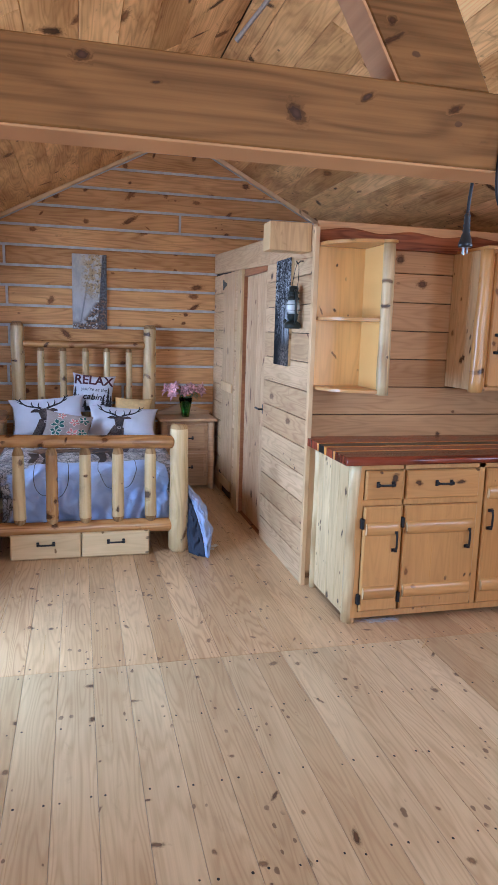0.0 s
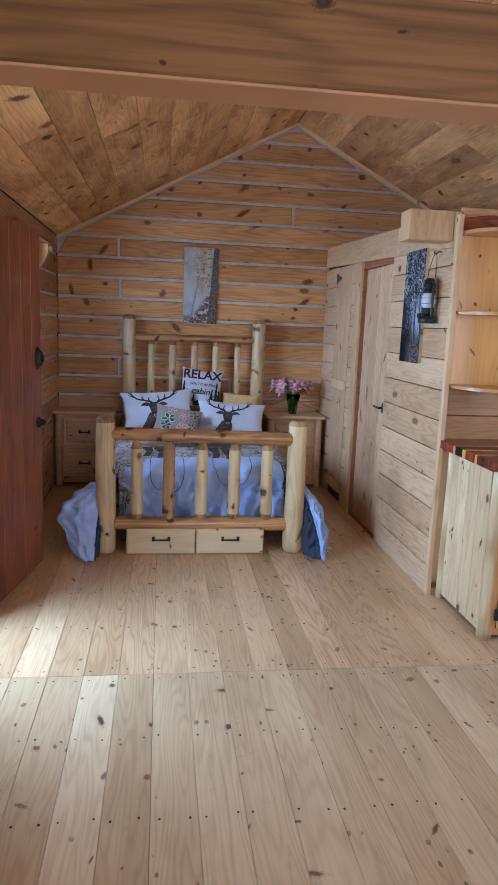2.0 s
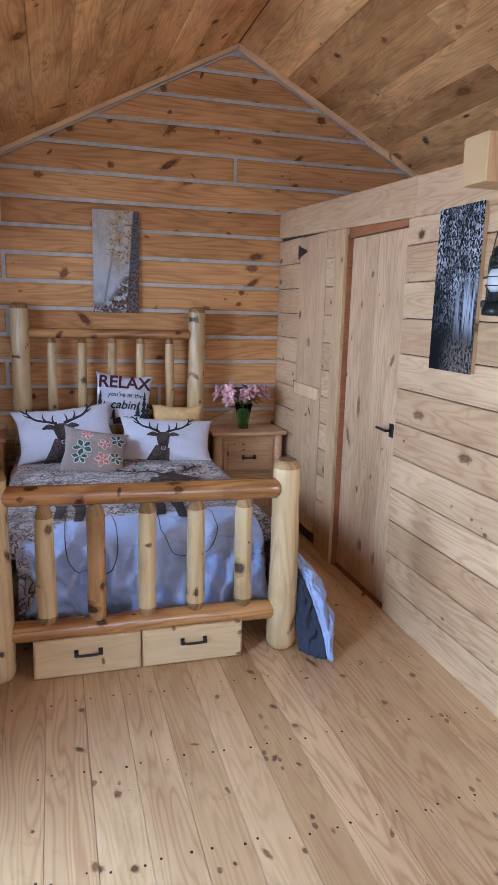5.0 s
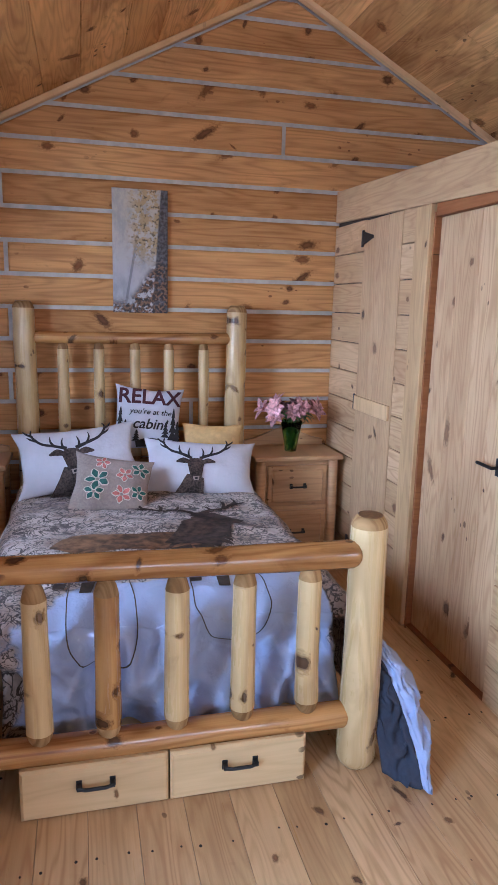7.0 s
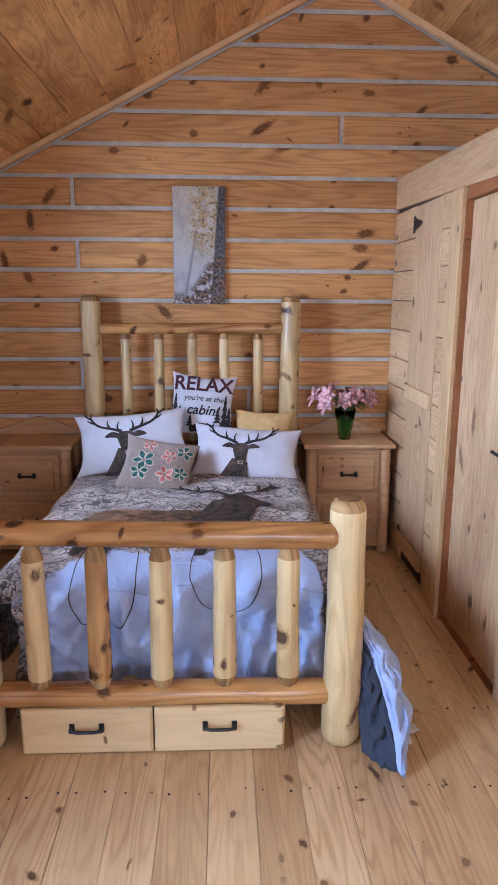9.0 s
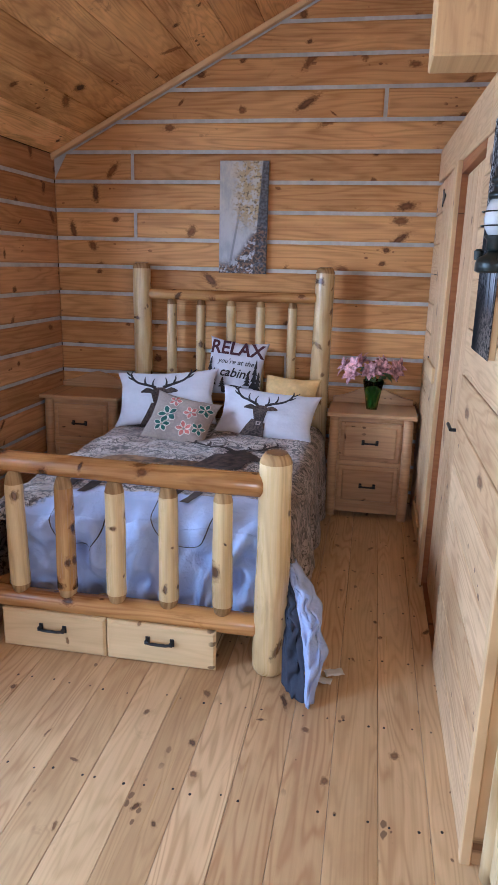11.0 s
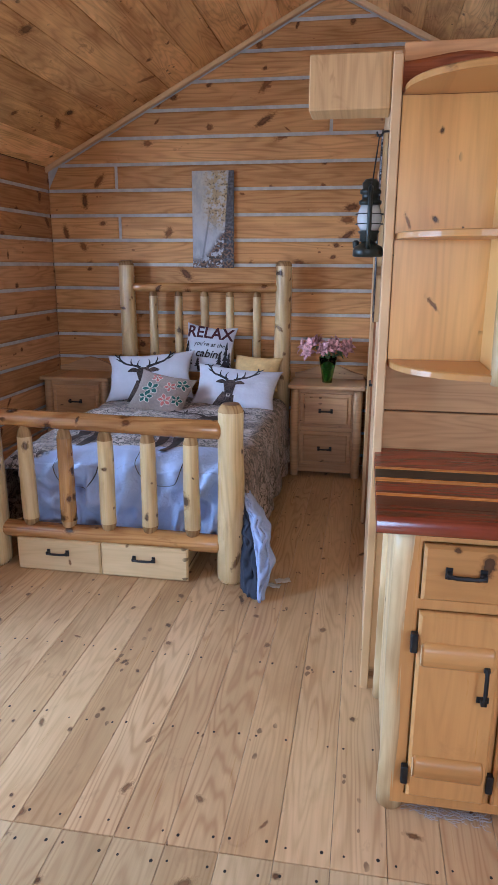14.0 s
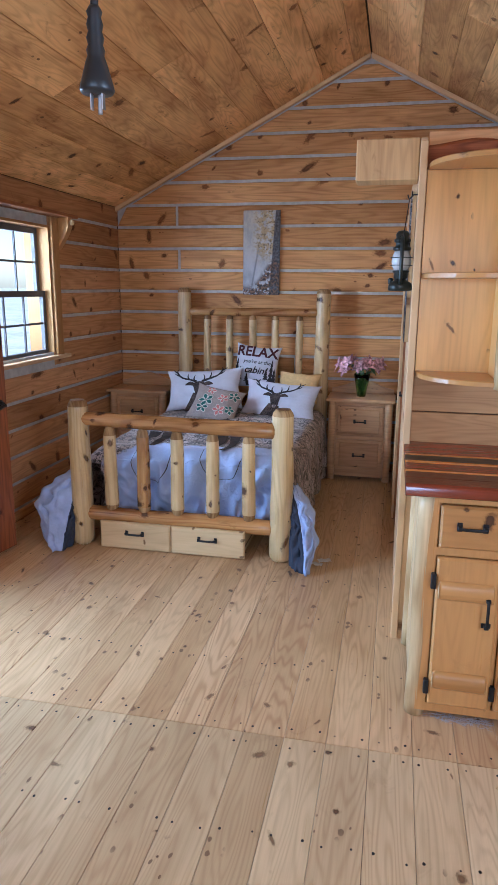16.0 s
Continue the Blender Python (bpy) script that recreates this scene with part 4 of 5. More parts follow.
# front doorway on the left wall and its open red leaf
bm = bmesh.new()
box(bm, -0.19, 0.012, DOORWAY[0] - 0.06, DOORWAY[0] + 0.012, 0, DOORWAY[3] + 0.07, 0.003), box(bm, -0.19, 0.012, DOORWAY[1] - 0.012, DOORWAY[1] + 0.06, 0, DOORWAY[3] + 0.07, 0.003)
box(bm, -0.19, 0.0118, DOORWAY[0] + 0.012, DOORWAY[1] - 0.012, DOORWAY[3] - 0.012, DOORWAY[3] + 0.0695)
structure("door_frame", bm, M_TRIM, "pine frame of the front doorway", "door frame")
leaf = thing("door_1", "red-stained wooden front door standing wide open", "door", kind="structure", at=(0.065, 3.835, 0.012))
leaf.rotation_euler = (0, 0, radians(-9.7))
LW, LH = 0.885, 1.975
part("core", abox(-0.018, 0.018, 0, LW, 0, LH), M_REDDOOR, leaf)
for i in range(6):
    for sx in (-1, 1):
        part("plank", abox(0.0185, 0.027, i * LW / 6 + 0.0005, (i + 1) * LW / 6 - 0.0005, 0.0005, LH - 0.0005, 0.0015, pose(0, 0, 0) if sx > 0 else Matrix.Diagonal((-1, 1, 1, 1))), M_REDDOOR, leaf)
for zk, kind in ((1.25, "deadbolt"), (0.875, "door_handle")):
    bm = lathe(bmesh.new(), [(0.031, 0), (0.031, 0.006), (0.024, 0.012), (0.018, 0.03)], sides=18, m=Matrix.Translation((0.0275, LW - 0.06, zk)) @ pose(0, 0, 0, 0, 90, 0) @ Matrix.Diagonal((1.0, 1.0, 1.0, 1) if kind == "door_handle" else (2.1, 1.25, 1.0, 1)))
    if kind == "door_handle":
        tube(bm, [(0.05, LW - 0.06, zk), (0.068, LW - 0.06, zk), (0.072, LW - 0.09, zk - 0.004), (0.07, LW - 0.165, zk - 0.008)], [0.011, 0.011, 0.010, 0.008])
    else:
        box(bm, 0.055, 0.068, LW - 0.066, LW - 0.054, zk - 0.02, zk + 0.02, 0.003)
    part(kind, bm, M_BLACK, leaf, "black metal " + kind.replace("_", " "))
bm = bmesh.new()
box(bm, -0.010, 0.010, LW, LW + 0.002, 0.825, 0.925), box(bm, -0.010, 0.010, LW, LW + 0.002, 1.21, 1.29)
part("strike", bm, M_BLACK, leaf)

# ---- lantern, canvases ----
M_LANTERN = plain("lantern_paint", (0.018, 0.022, 0.018), 0.35, 0.3, 0.2, 60)
M_GLOBE = plain("frosted_globe", (0.75, 0.76, 0.75), 0.25, 0, 0.05, 20, 0.0002, Transmission_Weight=0.35, Alpha=1.0)
lan = thing("lantern", "black hurricane lantern with a white glass globe", "lantern", at=(2.437, 4.305, 1.548))
part("tank", lathe(bmesh.new(), [(0.044, 0), (0.0515, 0.004), (0.0515, 0.022), (0.047, 0.034), (0.03, 0.043), (0.024, 0.05)]), M_LANTERN, lan, "", True)
part("burner", lathe(bmesh.new(), [(0.024, 0.05), (0.03, 0.055), (0.03, 0.075), (0.036, 0.082), (0.036, 0.086)]), M_LANTERN, lan, "", True)
part("globe", lathe(bmesh.new(), [(0.028, 0.087), (0.039, 0.105), (0.042, 0.125), (0.038, 0.15), (0.03, 0.168)], sides=24), M_GLOBE, lan, "frosted white glass globe", True)
part("chimney", lathe(bmesh.new(), [(0.034, 0.169), (0.038, 0.174), (0.038, 0.182), (0.028, 0.187), (0.028, 0.203), (0.035, 0.206), (0.035, 0.216), (0.027, 0.221), (0.029, 0.238), (0.02, 0.25), (0.008, 0.253)]), M_LANTERN, lan, "", True)
for s in (-1, 1):
    part("side_tube", tube(bmesh.new(), [(0, s * 0.045, 0.03), (0, s * 0.058, 0.05), (0, s * 0.058, 0.19), (0, s * 0.05, 0.215), (0, s * 0.03, 0.225)], 0.008, 8), M_LANTERN, lan, "", True)
bm = bmesh.new()
for zz in (0.108, 0.140):
    tube(bm, [(0.047 * math.cos(a), 0.047 * math.sin(a), zz) for a in [2 * math.pi * i / 20 for i in range(21)]], 0.0016, 5)
part("guard_wire", bm, M_LANTERN, lan)
part("filler_cap", lathe(bmesh.new(), [(0.010, 0.03), (0.012, 0.05), (0.006, 0.056)], (-0.042, 0.02, 0)), M_LANTERN, lan)
part("bail", tube(bmesh.new(), [(0.0, -0.058, 0.20)] + [(0.0 + 0.02 * math.sin(a), -0.058 * math.cos(a), 0.20 + 0.185 * math.sin(a)) for a in [math.pi * i / 14 for i in range(1, 14)]] + [(0.0, 0.058, 0.20)], 0.002, 6), M_BLACK, lan, "thin wire bail")
tagged(part("hook", tube(bmesh.new(), [(2.492, 4.305, 1.945), (2.472, 4.305, 1.945), (2.459, 4.305, 1.93), (2.452, 4.305, 1.932), (2.448, 4.305, 1.945)], 0.0035, 6), M_BLACK), "small black wall hook holding the lantern", "hook")


def bark_canvas():
    """Frosted twigs against the dark, with a cold light low on one side."""
    n = Nodes("frosty_print")
    c = n.coords()
    big = n.noise(n.xyz(n.math("MULTIPLY", c["y"], 9.0), n.math("MULTIPLY", c["z"], 5.0)), 1.0, 3.0, 0.6)
    fleck = n.noise(n.xyz(n.math("MULTIPLY", c["y"], 85.0), n.math("MULTIPLY", c["z"], 60.0)), 1.0, 3.0, 0.7, 0.8)
    trunks = n.noise(n.xyz(n.math("MULTIPLY", c["y"], 45.0), n.math("MULTIPLY", c["z"], 3.0)), 1.0, 3.0, 0.6)
    up = n.step(c["z"], 0.12, 0.40)
    f = n.math("MULTIPLY", n.step(fleck, 0.47, 0.60), n.math("MULTIPLY", n.step(big, 0.30, 0.62), up))
    col = n.mix(f, (0.010, 0.010, 0.011), (0.50, 0.50, 0.52))
    glow = n.math("MULTIPLY", n.math("SUBTRACT", 1.0, n.step(n.math("ABSOLUTE", n.math("SUBTRACT", c["z"], 0.27)), 0.02, 0.17)), n.math("SUBTRACT", 1.0, n.step(c["y"], -0.10, 0.05)))
    col = n.mix(n.math("MULTIPLY", glow, n.step(trunks, 0.42, 0.58)), col, (0.42, 0.44, 0.48))
    low = n.math("MULTIPLY", n.math("SUBTRACT", 1.0, n.step(c["z"], 0.06, 0.2)), n.math("MULTIPLY", n.step(fleck, 0.42, 0.56), n.math("SUBTRACT", 1.0, n.step(c["y"], -0.05, 0.10))))
    col = n.mix(n.math("MULTIPLY", low, 0.8), col, (0.22, 0.18, 0.15))
    return n.finish(col, 0.85, Specular_IOR_Level=0.05)


canvas1 = thing("frost_canvas", "narrow canvas print of frosted trees in the dark", "picture", at=(PX - 0.001, 4.632, 1.312))
part("stretcher", abox(-0.017, -0.0005, -0.155, 0.155, 0.003, 0.669), M_PALE, canvas1)
part("canvas", abox(-0.022, -0.0175, -0.158, 0.158, 0, 0.672, 0.002), bark_canvas(), canvas1)


def forest_print():
    """A misty wood: pale light on one side, yellow leaves, a dark leaning trunk, brush below."""
    n = Nodes("forest_print")
    c = n.coords()
    x, z = c["x"], c["z"]
    big = n.noise(n.xyz(n.math("MULTIPLY", x, 11.0), n.math("MULTIPLY", z, 5.0)), 1.0, 4.0, 0.65)
    clump = n.noise(n.xyz(x, z, 3.0), 24.0, 5.0, 0.7)
    speck = n.noise(n.xyz(x, z, 8.0), 60.0, 3.0, 0.6)
    haze = n.mix(n.step(z, 0.1, 0.6), (0.48, 0.47, 0.49), (0.52, 0.47, 0.38))
    col = n.mix(n.math("MULTIPLY", n.step(big, 0.42, 0.65), 0.6), haze, (0.26, 0.26, 0.29))
    dd = n.math("ABSOLUTE", n.math("SUBTRACT", x, n.math("ADD", -0.094, n.math("MULTIPLY", z, 0.18))))
    thin = n.math("MULTIPLY", n.math("SUBTRACT", 1.0, n.step(dd, 0.005, 0.009)), n.math("SUBTRACT", 1.0, n.step(z, 0.35, 0.5)))
    col = n.mix(n.math("MULTIPLY", thin, 0.7), col, (0.17, 0.17, 0.19))
    up = n.math("MULTIPLY", n.step(z, 0.22, 0.38), n.step(x, -0.10, 0.0))
    col = n.mix(n.math("MULTIPLY", n.math("MULTIPLY", n.step(clump, 0.44, 0.52), up), 0.8), col, (0.42, 0.28, 0.10))
    col = n.mix(n.math("MULTIPLY", n.math("MULTIPLY", n.step(speck, 0.54, 0.60), n.step(clump, 0.42, 0.5)), n.math("MULTIPLY", up, 0.85)), col, (0.07, 0.055, 0.03))
    dd = n.math("SUBTRACT", x, n.math("ADD", 0.066, n.math("MULTIPLY", z, 0.075)))
    col = n.mix(n.math("MULTIPLY", n.step(dd, -0.004, 0.006), 0.95), col, n.mix(n.step(speck, 0.42, 0.6), (0.025, 0.025, 0.03), (0.11, 0.11, 0.12)))
    lim = n.math("ADD", 0.07, n.math("MULTIPLY", n.step(x, -0.1, 0.12), 0.22))
    low = n.math("SUBTRACT", 1.0, n.step(n.math("SUBTRACT", z, lim), -0.04, 0.03))
    col = n.mix(n.math("MULTIPLY", low, n.step(clump, 0.42, 0.50)), col, n.mix(n.step(speck, 0.45, 0.58), (0.03, 0.022, 0.02), (0.20, 0.11, 0.06)))
    return n.finish(col, 0.55)


canvas2 = thing("forest_canvas", "tall canvas print of a misty wood on the log wall", "picture", at=(1.295, 6.998, 1.495))
part("stretcher", abox(-0.154, 0.154, -0.020, 0, 0.003, 0.682), M_PALE_X, canvas2)
part("canvas", abox(-0.157, 0.157, -0.026, -0.0205, 0, 0.685, 0.002), forest_print(), canvas2)

# ---- cord on the beam, rod under the ridge ----
M_RUBBER = plain("black_rubber", (0.012, 0.012, 0.013), 0.5)
M_PLUG = plain("grey_plug", (0.018, 0.021, 0.024), 0.4)
M_STEEL = plain("galvanised_steel", (0.45, 0.46, 0.48), 0.35, 0.9, 0.2, 50)
cord = thing("power_cord", "black cord with a grey plug hanging from the beam", "cord", at=(2.115, 1.93, 1.735))
pts = [(0.0, 0.0, 0.085), (0.001, -0.002, 0.13), (-0.001, -0.02, 0.20), (0.0, -0.045, 0.28), (0.0, -0.045, 0.322), (0.0, -0.09, 0.324), (0.0, -0.165, 0.322), (-0.022, -0.166, 0.26), (-0.035, -0.164, 0.17), (-0.025, -0.164, 0.09), (0.02, -0.165, 0.05), (0.06, -0.165, 0.10), (0.085, -0.163, 0.22), (0.09, -0.163, 0.321)]
sm = []
for a, b, c_, d_ in zip(pts[:1] + pts, pts, pts[1:], pts[2:] + pts[-1:]):
    for i in range(5):
        f = i / 5
        sm.append(tuple(0.5 * (2 * b[k] + (c_[k] - a[k]) * f + (2 * a[k] - 5 * b[k] + 4 * c_[k] - d_[k]) * f * f + (3 * b[k] - a[k] - 3 * c_[k] + d_[k]) * f ** 3) for k in range(3)))
part("cable", tube(bmesh.new(), sm, 0.0042, 7), M_RUBBER, cord, "", True)
bm = lathe(bmesh.new(), [(0.005, 0.095), (0.008, 0.09), (0.0065, 0.085), (0.0085, 0.078), (0.007, 0.072), (0.009, 0.066), (0.0075, 0.06), (0.0095, 0.055), (0.0085, 0.05), (0.011, 0.043), (0.016, 0.026), (0.018, 0.018), (0.016, 0.015)], sides=14)
plug = part("plug", bm, M_PLUG, cord, "grey moulded plug", True)
bm = bmesh.new()
box(bm, -0.007, -0.0055, -0.003, 0.003, 0, 0.016), box(bm, 0.0055, 0.007, -0.003, 0.003, 0, 0.016)
tube(bm, [(0, 0.006, 0.016), (0, 0.006, -0.003)], 0.0024)
part("prong", bm, M_STEEL, plug)
rod = thing("steel_rod", "galvanised steel rod under the ridge", "rod", at=(2.05, 4.27, 3.095))
part("bar", tube(bmesh.new(), [(0, 0, 0), (0.11, -0.15, 0.127), (0.152, -0.21, 0.180)], 0.0125, 10), M_STEEL, rod)
part("tip", tube(bmesh.new(), [(-0.006, 0.009, -0.007), (0.012, -0.016, 0.013)], 0.0155, 10), M_STEEL, rod)

# ---- nightstands ----


def nightstand(at):
    """A two-drawer stand with quarter-log posts and a peaked back board; its base is at the middle of the back."""
    ns = thing("nightstand", "two-drawer pine nightstand with log posts and a peaked back", "nightstand", "nightstands beside the bed", at=at)
    W, D, H = 0.52, 0.34, 0.685
    part("body", abox(-W / 2 + 0.03, W / 2 - 0.03, -D + 0.03, -0.01, 0.03, H - 0.026), M_NIGHT, ns)
    part("top", abox(-W / 2 - 0.015, W / 2 + 0.015, -D - 0.02, -0.006, H - 0.026, H, 0.005), M_NIGHT, ns)
    part("back_board", slab(bmesh.new(), (0, 0, H + 0.001), X, Z, -Y, [(-W / 2, 0), (W / 2, 0), (W / 2, 0.035), (W / 2 - 0.07, 0.05), (0.05, 0.105), (0, 0.115), (-0.05, 0.105), (-W / 2 + 0.07, 0.05), (-W / 2, 0.035)], 0.02, 0.004), M_NIGHT, ns)
    for sx in (-1, 1):
        for yy in (-D + 0.03, -0.045):
            part("post", log(bmesh.new(), (sx * (W / 2 - 0.034), yy, 0), (sx * (W / 2 - 0.034), yy, H - 0.027), 0.031, 0.031, sides=12, steps=8, wobble=0.08, seed=sx + yy), M_NIGHT, ns, "quarter-log corner post", True)
    for za, zb in ((0.09, 0.345), (0.375, 0.625)):
        d = part("drawer", slab(bmesh.new(), (0, -D + 0.03, 0), X, Z, -Y, rect(-W / 2 + 0.075, W / 2 - 0.075, za, zb), 0.018, 0.005), M_NIGHT, ns)
        part("panel", slab(bmesh.new(), (0, -D + 0.0118, 0), X, Z, -Y, rect(-W / 2 + 0.10, W / 2 - 0.10, za + 0.025, zb - 0.025), 0.009, 0.008), M_NIGHT, d)
        pull(d, 0, -D + 0.002, (za + zb) / 2, 0.085)
    return ns


ns = nightstand((2.19, 6.982, 0))
nl = copy_thing(ns, pose(0.275, 6.982, 0))
nl["label"] = "two-drawer pine nightstand against the log corner"

# ---- flowers ----
M_PETAL = plain("pink_petal", (0.70, 0.33, 0.34), 0.6, 0, 0.75, 45, 0.0005)
M_LEAFG = plain("green_leaf", (0.05, 0.14, 0.03), 0.5, 0, 0.3, 40)
M_VASE = Nodes("green_glass").finish((0.50, 0.80, 0.38), 0.03, None, Transmission_Weight=1.0, IOR=1.35)
vase = thing("flower_vase", "green glass vase with pink and white silk poinsettias", "vase", at=(2.185, 6.80, 0.6855))
bm = bmesh.new()
prof_ = [(0.036, 0.0), (0.042, 0.05), (0.055, 0.12), (0.066, 0.185), (0.062, 0.185), (0.05, 0.118), (0.037, 0.052), (0.030, 0.008)]
lathe(bm, prof_, sides=24)
part("vase", bm, M_VASE, vase, "clear green glass", True)
fr = random.Random(8)
bm = bmesh.new()
for i in range(12):
    a = fr.uniform(0, 6.28)
    tube(bm, [(0.012 * math.cos(a), 0.012 * math.sin(a), 0.012), (0.03 * math.cos(a), 0.03 * math.sin(a), 0.12), (0.05 * math.cos(a), 0.05 * math.sin(a), 0.2)], 0.0035, 5)
part("stems", bm, M_LEAFG, vase)


def petal(bm, m, length, wide):
    rows3 = []
    for i in range(5):
        f = i / 4
        wq = wide * math.sin(math.pi * min(0.98, 0.12 + f * 0.86)) * 0.5
        zz = 0.25 * length * f * (1 - f) * 2 - 0.15 * length * f * f
        rows3.append([bm.verts.new(m @ Vector((length * f, s * wq, zz - abs(s) * -0.15 * wq))) for s in (-1, 0, 1)])
    for a, b in zip(rows3, rows3[1:]):
        for j in (0, 1):
            bm.faces.new((a[j], a[j + 1], b[j + 1], b[j]))


for i in range(13):
    a = i * 2.4 + 0.3
    rr = 0.035 + 0.135 * math.sqrt(i / 12.5)
    c0 = (rr * 1.15 * math.cos(a), rr * 0.75 * math.sin(a), 0.30 - 0.9 * rr * rr * 3 + fr.uniform(-0.015, 0.015))
    out = Vector((math.cos(a), math.sin(a) - 0.4, 0.75)).normalized().to_track_quat("Z", "X").to_matrix().to_4x4()
    bm = bmesh.new()
    for k in range(8):
        petal(bm, Matrix.Translation(c0) @ out @ pose(0, 0, 0.004 * (k % 2), 0, -18 - 22 * (k % 2), k * 45 + fr.uniform(-12, 12)), fr.uniform(0.058, 0.082), 0.04)
    part("bloom", bm, M_PETAL, vase, "pink and white poinsettia bloom", True)
bm = bmesh.new()
for i in range(26):
    a = fr.uniform(0, 6.28)
    petal(bm, Matrix.Translation((0.06 * math.cos(a), 0.06 * math.sin(a), fr.uniform(0.17, 0.25))) @ pose(0, 0, 0, 0, fr.uniform(-30, 25), math.degrees(a)), fr.uniform(0.06, 0.10), 0.035)
for i in range(22):
    a = fr.uniform(0, 6.28)
    petal(bm, Matrix.Translation((0.028 * math.cos(a), 0.028 * math.sin(a), fr.uniform(0.02, 0.07))) @ pose(0, 0, 0, 0, fr.uniform(-88, -72), math.degrees(a)), fr.uniform(0.10, 0.15), 0.03)
part("leaves", bm, M_LEAFG, vase, "dark green leaves", True)

# ---- outside ----
M_GROUND = plain("pale_gravel", (0.42, 0.40, 0.37), 0.9, 0, 0.2, 3.0, 0.01)
bm = bmesh.new()
box(bm, -400, 400, -400, 400, -0.6, -0.45)
structure("ground", bm, M_GROUND, "pale gravel yard reaching to the horizon", "ground")

# ---- bedding ----
M_SHEET = plain("white_cotton", (0.58, 0.575, 0.63), 0.85, 0, 0.05, 11, 0.012)
M_LINING = plain("navy_lining", (0.035, 0.042, 0.065), 0.85, 0, 0.15, 60, 0.002)
M_BROWN = plain("printed_dark_brown", (0.035, 0.022, 0.015), 0.85, 0, 0.7, 55, 0.001)
M_FUR = plain("printed_fur", (0.065, 0.045, 0.036), 0.85, 0, 0.85, 95, 0.001)
M_MANE = plain("printed_mane", (0.055, 0.034, 0.024), 0.85, 0, 0.85, 26, 0.001)
M_HIDE = plain("printed_hide", (0.16, 0.085, 0.040), 0.85, 0, 0.75, 22, 0.001)
M_INK = plain("printed_black", (0.022, 0.02, 0.022), 0.85, 0, 0.2, 50, 0.001)
M_MUZZLE = plain("printed_muzzle", (0.34, 0.27, 0.23), 0.85, 0, 0.2, 60, 0.001)


def solid(ob, thick):
    m = ob.modifiers.new("thick", "SOLIDIFY")
    m.thickness, m.offset = thick, 0.0


matt = tagged(part("mattress", abox(0.70, 1.79, 5.10, 6.80, 0.31, 0.50, 0.03), M_SHEET), "white mattress on the log bed frame", "mattress")


def duvet_cloth():
    """Pale cloth with a printed thicket of twigs over most of it and a plain lilac-white band at the foot, blued for
    the daylight.
    """
    n = Nodes("duvet_print")
    c = n.coords()
    p = n.node("ShaderNodeVectorMath", 0, (("operation", "ADD"),), i0=c["v"], i1=n.node("ShaderNodeVectorMath", 0, (("operation", "SCALE"),), i0=n.node("ShaderNodeTexNoise", 1, (), Vector=c["v"], Scale=9.0, Detail=4.0), Scale=0.16))
    twigs = None
    for sc, wd, off in ((3.4, 0.011, 0.0), (6.0, 0.014, 4.0), (9.5, 0.018, 9.0), (15.0, 0.024, 14.0), (23.0, 0.026, 19.0)):
        q_ = n.node("ShaderNodeVectorMath", 0, (("operation", "ADD"),), i0=p, i1=(off, off * 0.7, off * 0.3))
        e = n.math("ABSOLUTE", n.math("SUBTRACT", n.noise(q_, sc, 1.5, 0.6), 0.5))
        e = n.math("SUBTRACT", 1.0, n.step(e, wd * 0.3, wd))
        twigs = e if twigs is None else n.math("MAXIMUM", twigs, e)
    patch = n.noise(c["v"], 5.0, 4.0, 0.65)
    base = n.mix(n.step(patch, 0.35, 0.65), (0.54, 0.465, 0.42), (0.25, 0.18, 0.14))
    base = n.mix(n.math("MULTIPLY", twigs, 0.95), base, (0.028, 0.019, 0.016))
    # lilac-white cloth with the door daylight's blue painted into its colour
    white = n.mix(n.noise(c["v"], 8.0), (0.36, 0.44, 0.68), (0.47, 0.54, 0.76))
    side = n.step(n.math("ABSOLUTE", c["x"]), 0.46, 0.64)
    side = n.math("MAXIMUM", side, n.math("MULTIPLY", n.step(c["x"], -0.22, -0.56), 0.6))
    edge = n.math("ADD", -0.60, n.math("ADD", n.math("MULTIPLY", side, -0.46), n.math("MULTIPLY", n.math("SUBTRACT", patch, 0.5), 0.30)))
    col = n.mix(n.step(n.math("SUBTRACT", c["y"], edge), -0.025, 0.025), white, base)
    weave = n.noise(c["v"], 220.0, 2.0)
    crease = n.noise(p, 4.5, 3.0, 0.55, 0.8)
    return n.finish(col, 0.85, n.math("ADD", crease, n.math("MULTIPLY", weave, 0.02)), 0.045, Sheen_Weight=0.2)


duvet = thing("duvet", "rumpled duvet printed with twigs and a stag, pale foot band", "duvet", at=(1.24, 5.86, 0))
ZT, HEAD, FOOT, HALF = 0.565, 6.74, 4.965, 0.565


def puff(x, y):
    return 0.016 * noise.noise((x * 4.2, y * 4.2, 0.7)) + 0.010 * noise.noise((x * 9, y * 8, 3.0)) - 0.05 * max(0.0, abs(x) - 0.3) ** 2


